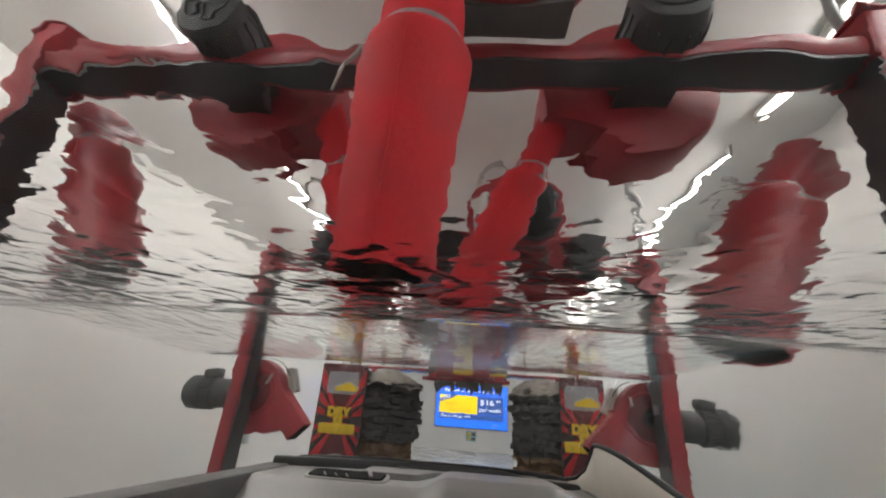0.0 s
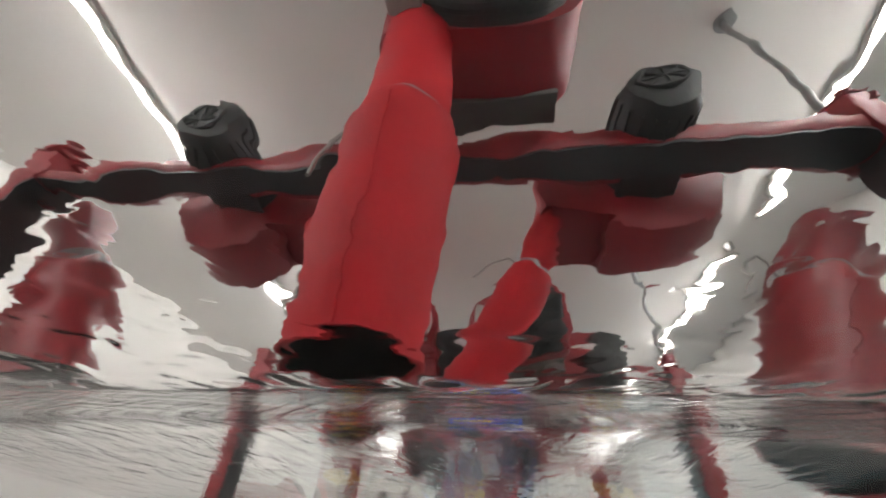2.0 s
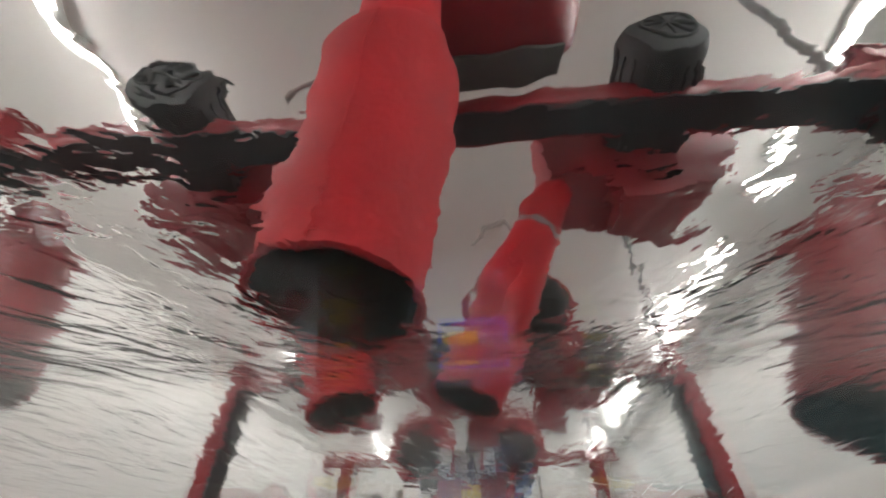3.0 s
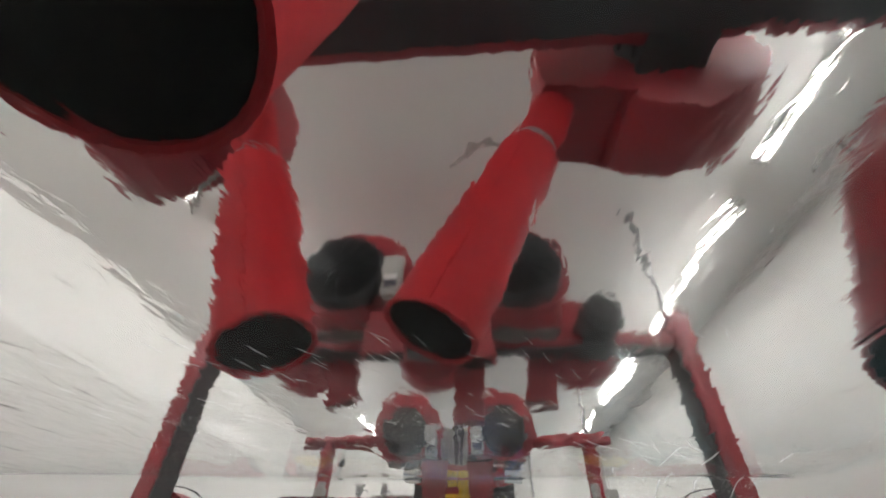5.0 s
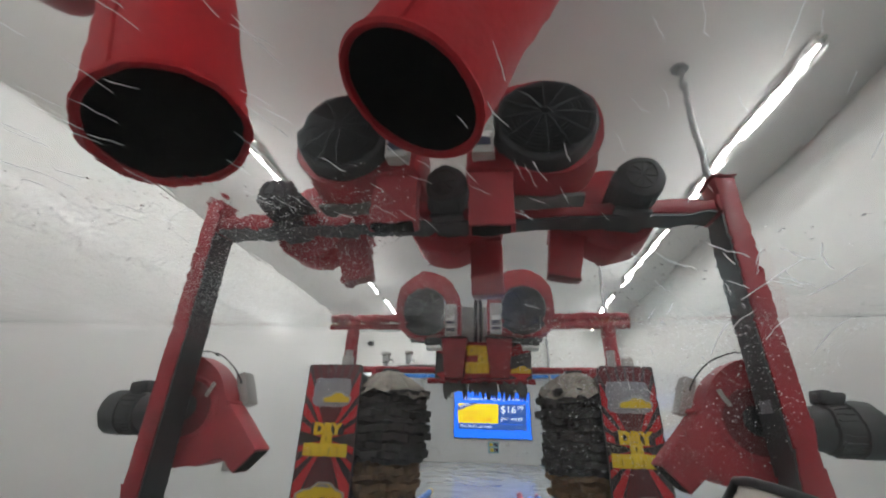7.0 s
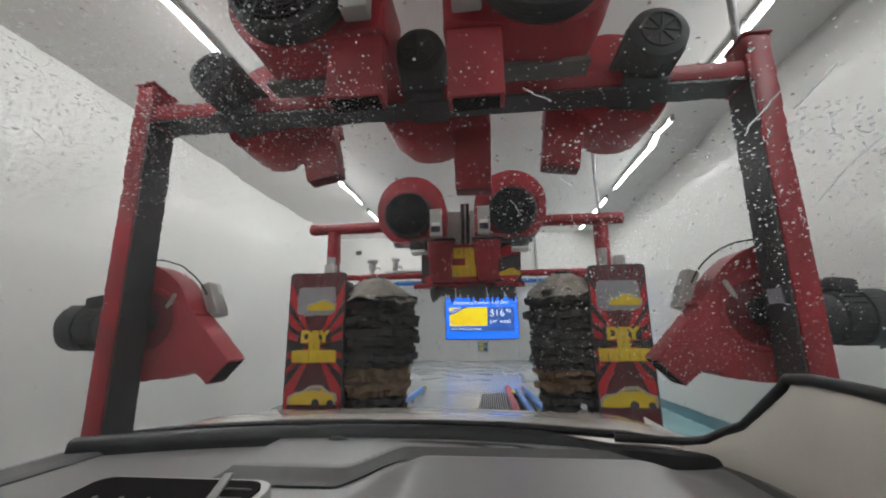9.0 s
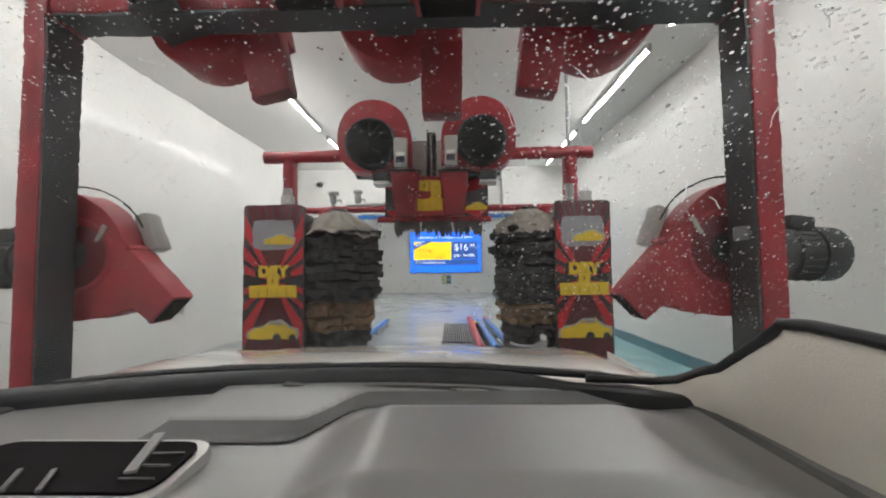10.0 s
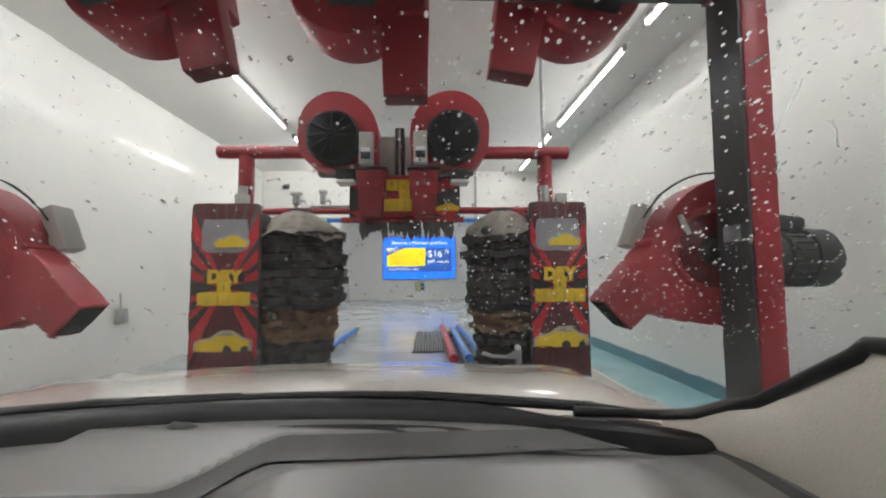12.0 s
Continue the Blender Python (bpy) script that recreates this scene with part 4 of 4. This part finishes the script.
# the dark gaps between the rails are put in as black boxes
for x, y1 in ((0.76, 9.6), (0.965, 9.9)):
    tr = thing("rail_gap", "black box standing in for the dark gap between guide rails", "track", pose(x, 7.0, 0), "tracks between the rails")
    part("gap_box", box(B(), -0.045, 0.045, 0, y1 - 7.0, 0.0, 0.03, 0.004), M_rubber, tr)
gr = thing("floor_grating", "dark slotted drain grating in the floor", "grating", pose(0.0, 8.05, 0))
# near-black plate under the bars paints the shade in the slots
part("frame", box(B(), 0.04, 0.56, 0, 2.45, 0.002, 0.012), M_opening_shade, gr)
bm = B()
for k in range(13):
    part("bar", box(B(), 0.05 + 0.04 * k, 0.065 + 0.04 * k, 0.0, 2.45, 0.012, 0.03), M_grey, gr, "" if k else "pale worn grating bar")
yb = thing("roller_stop", "yellow conveyor roller block between the rails", "conveyor part", pose(0.76, 9.8, 0))
part("block", box(B(), -0.1, 0.12, -0.12, 0.12, 0.0, 0.14, 0.02), M_yellow, yb)
part("roller", tube(B(), [(-0.08, -0.2, 0.07), (0.1, -0.2, 0.07)], 0.06, 18), M_rubber, yb)

cp = thing("conduit", "thin grey conduit running down the header wall", "pipe", pose(1.49, 11.25, 2.70))
part("pipe", tube(B(), [(0, -0.03, 0.02), (0, -0.03, ZC - 2.70)], 0.022, 10), M_grey, cp)
for z in (0.2, 0.9):
    part("clip", box(B(), -0.035, 0.035, -0.056, 0.0, z - 0.015, z + 0.015, 0.004), M_steel, cp)
sk = thing("security_camera", "small dark camera on the header wall", "camera", pose(-3.12, 11.25, 3.5))
part("mount", box(B(), -0.05, 0.05, -0.05, 0.0, -0.05, 0.05, 0.01), M_grey, sk)
part("body", tube(B(), [(0, -0.04, -0.02), (0, -0.20, -0.06)], [0.06, 0.055], 18), M_motor, sk)
fb = thing("brush_foot_bracket", "pale worn steel bracket at the foot of the brush", "bracket", pose(1.06, 5.16, 0))
part("post", box(B(), 0.08, 0.13, 0.0, 0.05, 0.0, 0.56, 0.006), M_steel, fb)
part("plate", prism(B(), [(-0.03, 0.47), (0.10, 0.49), (0.12, 0.53), (0.07, 0.56), (0.02, 0.525), (-0.03, 0.50)], -0.02, 0.0, 0.004), M_steel, fb, "bent steel plate")
part("arm", tube(B(), [(-0.24, -0.01, 0.53), (-0.14, -0.01, 0.50), (0.09, 0.01, 0.48)], 0.016, 10), M_steel, fb)
part("hub", tube(B(), [(0.09, -0.045, 0.585), (0.09, 0.02, 0.585)], 0.026, 16), M_white, fb, "white plastic hub")

wb = thing("wall_switch_box", "small grey switch box on the side wall", "switch box", pose(XL, 6.8, 0.77))
part("box", box(B(), 0, 0.09, -0.07, 0.07, -0.1, 0.1, 0.012), M_grey, wb)
part("lid", box(B(), 0.09, 0.10, -0.06, 0.06, -0.09, 0.09, 0.006), M_steel, wb)
part("conduit", tube(B(), [(0.03, 0, 0.1), (0.03, 0, 0.3)], 0.012, 8), M_grey, wb)


# ---------------------------------------------------------------- the car
car = thing("car", "pearl-white car seen from its grey driver's seat, glass wet", "car", pose(0, 0, 0))


def sheet(name, nx, ny, fn, material, parent, thick=0.0, label="", mats=None):
    """A smooth skin given by fn(u, v) for u and v from 0 to 1."""
    bm = B()
    g = [[bm.verts.new(fn(i / nx, j / ny)) for j in range(ny + 1)] for i in range(nx + 1)]
    for i in range(nx):
        for j in range(ny):
            bm.faces.new((g[i][j], g[i + 1][j], g[i + 1][j + 1], g[i][j + 1]))
    if thick:
        bmesh.ops.recalc_face_normals(bm, faces=bm.faces)
        bmesh.ops.solidify(bm, geom=list(bm.faces), thickness=thick)
    return part(name, bm, material, parent, label)


def lerp(a, b, t):
    return a + (b - a) * t


# glass: windscreen running on over the roof in one sheet
def glass_point(u, v, lift=0.0):
    x = lerp(-0.90, 0.90, u)
    e = (x / 0.9) ** 2
    s = v * 4.1
    # windscreen rises at 33 degrees, rounds over and runs back
    if s < 0.66:
        y, z = 2.25 - s * 0.835, 0.985 + s * 0.55
    elif s < 1.06:
        k = (s - 0.66) / 0.40
        y = 2.25 - 0.66 * 0.835 - 0.40 * (k * 0.93)
        z = 0.985 + 0.363 + 0.40 * (0.55 * k - 0.275 * k * k)
    else:
        y = 2.25 - 0.66 * 0.835 - 0.372 - (s - 1.06)
        # the rear part of the roof lies lower
        d = (0.36 - y) / 0.46
        z = 0.985 + 0.363 + 0.11 - 0.128 * min(1.0, 0.5 * (d + math.sqrt(d * d + 0.03)))
    front = 1 - smooth_step(0.7, 1.4, s)
    return Vector((x, y - 0.22 * e * front, z - 0.03 * e * e * (1 - front) + lift))


def glass_sheet(u, v, inset):
    """The sheet with its sides turned down to the door tops; u runs from one door top to the other."""
    if 0.14 < u < 0.86:
        return glass_point((u - 0.14) / 0.72, v, -inset)
    sx = 1 if u > 0.5 else -1
    q = (0.14 - u if sx < 0 else u - 0.86) / 0.14
    p = glass_point(1.0 if sx > 0 else 0.0, v)
    drop = p.z - 0.95
    a = min(1.0, q / 0.25) * math.pi / 2
    r = min(0.035, drop)
    out, down = r * math.sin(a), r * (1 - math.cos(a))
    down += max(0.0, q - 0.25) / 0.75 * (drop - r)
    return Vector((p.x + sx * (out - inset * math.sin(a)), p.y, p.z - down - inset * math.cos(a)))


bm = B()
NX, NY = 72, 200
outer = [[bm.verts.new(glass_sheet(i / NX, j / NY, 0.0)) for j in range(NY + 1)] for i in range(NX + 1)]
inner = [[bm.verts.new(glass_sheet(i / NX, j / NY, 0.005)) for j in range(NY + 1)] for i in range(NX + 1)]
for i in range(NX):
    for j in range(NY):
        f = bm.faces.new((outer[i][j], outer[i][j + 1], outer[i + 1][j + 1], outer[i + 1][j]))
        f.material_index = 0
        f = bm.faces.new((inner[i][j], inner[i + 1][j], inner[i + 1][j + 1], inner[i][j + 1]))
        f.material_index = 1
for j in range(NY):
    bm.faces.new((outer[0][j], inner[0][j], inner[0][j + 1], outer[0][j + 1])).material_index = 1
    bm.faces.new((outer[NX][j], outer[NX][j + 1], inner[NX][j + 1], inner[NX][j])).material_index = 1
for i in range(NX):
    bm.faces.new((outer[i][0], outer[i + 1][0], inner[i + 1][0], inner[i][0])).material_index = 1
    bm.faces.new((outer[i][NY], inner[i][NY], inner[i + 1][NY], outer[i + 1][NY])).material_index = 1
glass = part("windscreen", bm, M_glass_out, car, "wet windscreen and roof glass with water film")
glass.data.materials.append(M_glass_in)
glass.visible_shadow = False


# drops that cling to the lower windscreen
def drops(name, count, u0, u1, v0, v1, seed, rmin, rmax, material, label):
    rnd = random.Random(seed)
    bm = B()
    for _ in range(count):
        u, v = lerp(u0, u1, 0.02 + 0.96 * rnd.random()), lerp(v0, v1, rnd.random())
        p = glass_point(u, v, 0.0004)
        e = 0.002
        tu = (glass_point(min(1, u + e), v) - glass_point(max(0, u - e), v)).normalized()
        tv = (glass_point(u, min(1, v + e)) - glass_point(u, max(0, v - e))).normalized()
        nn = tu.cross(tv)
        nn = nn if nn.z > 0 else -nn
        r = rmin + (rmax - rmin) * rnd.random() ** 3
        el = 1 + 0.8 * rnd.random() ** 2
        rings = []
        for q, h in ((1.0, 0.0), (0.85, 0.28), (0.5, 0.48)):
            rings.append([bm.verts.new(p + tu * (r * q * math.cos(a)) + tv * (r * q * el * math.sin(a)) + nn * (r * h)) for a in [2 * math.pi * k / 8 for k in range(8)]])
        top = bm.verts.new(p + nn * r * 0.55)
        for a, b in zip(rings, rings[1:]):
            for k in range(8):
                k2 = k + 1 if k < 7 else 0
                bm.faces.new((a[k], a[k2], b[k2], b[k]))
        for k in range(8):
            bm.faces.new((rings[2][k], rings[2][k + 1 if k < 7 else 0], top))
        bm.faces.new(list(reversed(rings[0])))
    ob = part(name, bm, material, car, label)
    ob["kind"] = "stuff"
    ob.visible_shadow = False
    return ob


drops("water_drops", 1600, 0.0, 1.0, 0.02, 0.17, 11, 0.0007, 0.0022, M_drop, "clear water drops clinging to the glass")
# whitened drops: their sparkle is in the colour
drops("glint_flecks", 900, 0.3, 1.0, 0.06, 0.34, 12, 0.0005, 0.0011, M_glint, "tiny drops on the glass, glints put in as white")
drops("glint_flecks", 2600, 0.15, 0.52, 0.235, 0.345, 13, 0.0005, 0.0013, M_glint, "tiny drops on the glass, glints put in as white")


def rivulets(count, u0, u1, v0, v1, seed, length, rad, slant):
    """Thin threads of water that run over the glass."""
    rnd = random.Random(seed)
    bm = B()
    for _ in range(count):
        u, v = rnd.uniform(u0, u1), rnd.uniform(v0, v1)
        n = 6 + int(length * 60)
        du = slant * length * (0.6 + 0.8 * rnd.random()) / n
        dv = length * (0.5 + 0.9 * rnd.random()) / n / 4.1
        pts = []
        for k in range(n):
            u += du + 0.25 * abs(du + 0.001) * (rnd.random() - 0.5) * 2
            v -= dv * (0.4 + 1.2 * rnd.random())
            if 0.01 < u < 0.99 and 0.012 < v < 0.99:
                pts.append(glass_point(u, v, 0.0004))
        if len(pts) > 3:
            tube(bm, pts, [rad * 0.5] + [rad * (0.7 + 0.6 * rnd.random()) for _ in pts[2:]] + [rad * 0.9], 6)
    # the whitened water gives the threads their bright glint
    ob = part("rivulets", bm, M_glint, car, "thin threads of running water")
    ob["kind"] = "stuff"
    ob.visible_shadow = False
    return ob


drops("glint_flecks", 2200, 0.66, 1.0, 0.08, 0.27, 14, 0.0008, 0.0017, M_glint, "drops on the glass, glints put in as white")
drops("glint_flecks", 2200, 0.34, 0.62, 0.26, 0.385, 15, 0.0003, 0.0009, M_glint, "tiny drops on the glass, glints put in as white")
drops("glint_flecks", 6500, 0.36, 0.605, 0.275, 0.375, 16, 0.00035, 0.0009, M_glint, "tiny drops on the glass, glints put in as white")
drops("glint_flecks", 2600, 0.32, 0.95, 0.17, 0.30, 17, 0.0005, 0.0012, M_glint, "tiny drops on the glass, glints put in as white")
drops("water_drops", 2600, 0.30, 0.62, 0.255, 0.39, 18, 0.0004, 0.0011, M_drop, "clear water drops clinging to the glass")
drops("water_drops", 1500, 0.58, 1.0, 0.10, 0.36, 19, 0.0006, 0.0019, M_drop, "clear water drops clinging to the glass")
rivulets(7, 0.80, 0.93, 0.17, 0.26, 25, 0.05, 0.0006, 0.25)
rivulets(14, 0.73, 0.84, 0.305, 0.35, 24, 0.05, 0.0006, 0.55)
rivulets(110, 0.30, 0.80, 0.362, 0.44, 23, 0.026, 0.0003, 0.30)
rivulets(10, 0.62, 0.95, 0.20, 0.33, 21, 0.04, 0.0005, 0.35)
rivulets(9, 0.70, 0.97, 0.24, 0.34, 22, 0.16, 0.0009, 0.06)


# bonnet, cowl and body
def bonnet(u, v):
    x = lerp(-0.90, 0.90, u)
    e = (x / 0.9) ** 2
    y = lerp(2.27 - 0.22 * e, 2.86 - 0.14 * e, v)
    z = 0.968 + 0.012 * math.sin(math.pi * min(1, v * 1.2)) - 0.03 * v * v - 0.035 * e * e + 0.018 * smooth_step(0.55, 0.75, abs(x)) * (1 - smooth_step(0.78, 0.88, abs(x)))
    return Vector((x, y, z))


sheet("bonnet", 40, 20, bonnet, M_pearl, car, 0.006, "pearl-white wet bonnet")


def nose(u, v):
    x = lerp(-0.90, 0.90, u)
    e = (x / 0.9) ** 2
    a = v * math.pi / 2
    base = bonnet(u, 1.0)
    return Vector((x * (1 - 0.03 * v), base.y + 0.42 * math.sin(a) * (1 - 0.25 * e), base.z - 0.008 - 0.62 * (1 - math.cos(a)) - 0.08 * v))


sheet("nose", 32, 12, nose, M_pearl, car, 0.006)
for sx in (-1, 1):
    def flank(u, v, sx=sx):
        y = lerp(-2.2, 2.75, u)
        z = lerp(0.22, 0.93, v)
        return Vector((sx * (0.90 + 0.03 * math.sin(math.pi * v)), y, z))
    sheet("side", 24, 8, flank, M_pearl, car, 0.006)
    for y in (2.15, -1.4):
        w = part("wheel", tube(B(), [(sx * 0.70, y, 0.32), (sx * 0.72, y, 0.32), (sx * 0.93, y, 0.32), (sx * 0.945, y, 0.32)], [0.29, 0.32, 0.32, 0.30], 36), M_tyre, car, "black tyre")
        part("rim", tube(B(), [(sx * 0.94, y, 0.32), (sx * 0.952, y, 0.32)], [0.215, 0.20], 28), M_silver, w)
part("tail", box(B(), -0.90, 0.90, -2.24, -2.20, 0.25, 0.93, 0.01), M_pearl, car)
part("floor_pan", box(B(), -0.88, 0.88, -2.2, 2.1, 0.22, 0.26), M_rubber, car)
part("bulkhead", box(B(), -0.88, 0.88, 2.02, 2.05, 0.26, 0.90), M_rubber, car)


def cowl(u, v):
    """A rounded black band at the foot of the glass, from the dashboard's edge up and over to the bonnet."""
    x = lerp(-0.89, 0.89, u)
    e = (x / 0.9) ** 2
    a = math.pi * v
    high = 0.038 * (1 - 0.55 * smooth_step(0.38, 0.62, x))
    return Vector((x, 2.205 - 0.03 * math.cos(a) - 0.20 * e, 0.960 - 0.04 * max(0.0, 1 - v / 0.12) + high * math.sin(a) ** 0.6 - 0.006 * e))


sheet("cowl", 48, 12, cowl, M_rubber, car, 0.004, "black plastic cowl below the glass")
for x0, x1 in ((-0.78, -0.02), (-0.16, 0.74)):
    pts = []
    for i in range(11):
        x = lerp(x0, x1, i / 10)
        e = (x / 0.9) ** 2
        pts.append((x, 2.232 - 0.20 * e, 0.997 + 0.004 * math.sin(math.pi * i / 10) - 0.006 * e))
    wi = part("wiper", tube(B(), pts, [0.006] + [0.010] * 9 + [0.006], 10), M_rubber, car, "black wiper blade")
    part("arm", tube(B(), [pts[5], pts[9]], 0.012, 8), M_rubber, wi)
part("washer_jet", tube(B(), [(-0.205, 2.15, 0.962), (-0.19, 2.145, 0.968), (-0.16, 2.145, 0.967), (-0.145, 2.15, 0.962)], [0.004, 0.009, 0.008, 0.004], 10), M_dash_dark, car, "small dark sensor dome")


# dashboard: an upper shelf, a fold that runs across it, and a hood over the dials
def fold_y(x):
    """The line of the fold, seen from above."""
    return lerp(1.905, 2.105, smooth_step(-0.07, 0.05, x)) - 0.02 * smooth_step(0.4, 0.9, x)


def dash(u, v):
    x = lerp(-0.88, 0.88, u)
    e = (x / 0.9) ** 2
    far = 2.185 - 0.22 * e
    y = lerp(1.46, far, v)
    z = 0.945
    d = y - fold_y(x)
    if x > -0.36:
        z += 0.020 * smooth_step(-0.035, 0.012, d) * smooth_step(-0.44, -0.36, x) - 0.010 * math.exp(-((d + 0.045) / 0.03) ** 2)
    h = smooth_step(-0.01, 0.14, x) * (1 - smooth_step(0.58, 0.78, x))
    z += 0.054 * h * (1 - smooth_step(1.87, 2.03, y))
    z += 0.012 * smooth_step(0.72, 0.88, x)
    z -= 0.10 * (1 - smooth_step(1.44, 1.62, y))
    return Vector((x, y, z))


sheet("dashboard", 150, 110, dash, M_dash, car, 0.0, "grey soft-touch dashboard with a raised dial hood")
# shade in the fold, laid over the dashboard as a darker strip
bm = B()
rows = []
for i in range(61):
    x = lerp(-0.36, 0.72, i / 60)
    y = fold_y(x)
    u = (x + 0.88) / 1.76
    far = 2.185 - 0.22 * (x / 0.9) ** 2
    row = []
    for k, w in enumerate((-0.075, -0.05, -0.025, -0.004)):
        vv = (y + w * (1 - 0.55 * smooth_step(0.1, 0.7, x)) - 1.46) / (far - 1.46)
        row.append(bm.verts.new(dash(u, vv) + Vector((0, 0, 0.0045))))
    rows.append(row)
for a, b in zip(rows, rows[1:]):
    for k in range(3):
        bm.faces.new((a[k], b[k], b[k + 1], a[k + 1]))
part("fold_shade", bm, M_dash_dark, car, "concave dashboard fold with its shade painted as a dark strip")
bm = B()
rows = []
for i in range(41):
    x = lerp(0.02, 0.70, i / 40)
    y = 2.135 - 0.22 * (x / 0.9) ** 2
    wd = 0.014 * math.sin(math.pi * (0.06 + 0.88 * i / 40))
    u = (x + 0.88) / 1.76
    far = 2.185 - 0.22 * (x / 0.9) ** 2
    rows.append([bm.verts.new(dash(u, (y + s - 1.46) / (far - 1.46)) + Vector((0, 0, 0.002))) for s in (-wd, wd)])
for a, b in zip(rows, rows[1:]):
    bm.faces.new((a[0], b[0], b[1], a[1]))
part("defrost_slot", bm, M_rubber, car, "long dark demister slot")

# air vent in the dashboard
vent = part("vent_frame", prism(B(), rounded(0.40, 0.17, 0.04), -0.012, 0.012, 0.004), M_silver, car, "satin silver vent frame")
VM = Matrix.Translation((-0.365, 1.70, 0.950)) @ Matrix.Rotation(radians(-84), 4, "X")
vent.data.transform(VM)
# shade in the vent is a flat near-black plate
p = prism(B(), rounded(0.37, 0.14, 0.035), -0.017, -0.010)
o = part("opening", p, M_opening_shade, vent, "vent opening with its shade painted black")
o.data.transform(VM)
for k in range(3):
    o = part("slat", box(B(), -0.03, 0.03, -0.0215, -0.0165, -0.004, 0.004, 0.001, Matrix.Translation((-0.10 + 0.055 * k, 0, -0.045)) @ Matrix.Rotation(radians(62), 4, "Y")), M_dash_dark, vent)
    o.data.transform(VM)
for k in range(3):
    o = part("slat", box(B(), -0.028, 0.028, -0.020, -0.0165, -0.0015, 0.0015, 0.0005, Matrix.Translation((0.145, 0, -0.04 + 0.035 * k))), M_dash_dark, vent)
    o.data.transform(VM)
o = part("divider", box(B(), 0.10, 0.118, -0.022, -0.014, -0.062, 0.062, 0.002, Matrix.Rotation(radians(-18), 4, "Y")), M_dash, vent)
o.data.transform(VM)


# door pillars with black seal along the glass
def pillar(sx):
    """The trim at the foot of the pillar: a panel from the glass seal down to the dashboard's end."""
    line = [Vector((0.62, 2.125, 0.985)), Vector((0.70, 2.115, 0.985)), Vector((0.775, 2.095, 0.986)), Vector((0.82, 2.055, 1.000)), Vector((0.843, 1.995, 1.034))]
    line += [glass_point((0.85 + 0.9) / 1.8, v) + Vector((0.0, 0.0, -0.004)) for v in (0.033, 0.045, 0.058, 0.070, 0.078)]
    line += [Vector((0.853, 1.775, 1.172)), Vector((0.857, 1.72, 1.175)), Vector((0.862, 1.64, 1.17)), Vector((0.868, 1.54, 1.16)), Vector((0.874, 1.42, 1.145)), Vector((0.880, 1.25, 1.12)), Vector((0.884, 1.0, 1.08)), Vector((0.888, 0.7, 1.03))]
    bm = B()
    rows = []
    for k, p in enumerate(line[2:]):
        foot = 0.93
        drop = p.z - foot
        row = []
        for q, w in ((0.0, 0.0), (0.12, 0.016), (0.35, 0.022), (0.65, 0.016), (1.0, 0.0)):
            row.append(bm.verts.new((sx * (p.x - w * min(1, drop / 0.1) + 0.02 * q), p.y - 0.10 * q * min(1, drop / 0.2), p.z - drop * q)))
        rows.append(row)
    for a, c in zip(rows, rows[1:]):
        for k in range(4):
            bm.faces.new((a[k], a[k + 1], c[k + 1], c[k]))
    bmesh.ops.recalc_face_normals(bm, faces=bm.faces)
    bmesh.ops.solidify(bm, geom=list(bm.faces), thickness=0.008)
    po = part("pillar", bm, M_trim, car, "beige fabric-grained pillar trim")
    part("seal", tube(B(), [Vector((sx * (p.x - 0.014), p.y - 0.004, p.z + 0.004)) for p in line], [0.011] * (len(line) - 1) + [0.008], 10), M_rubber, po, "black glass seal")
    return po


pillar(1)
for sx in (-1, 1):
    part("sill", box(B(), *sorted((sx * 0.80, sx * 0.925)), -2.1, 2.06, 0.80, 0.955, 0.02), M_dash_dark, car, "dark door top")
part("door_card", box(B(), 0.875, 0.922, -2.0, 1.70, 0.93, 1.02, 0.02), M_trim, car, "beige door trim")
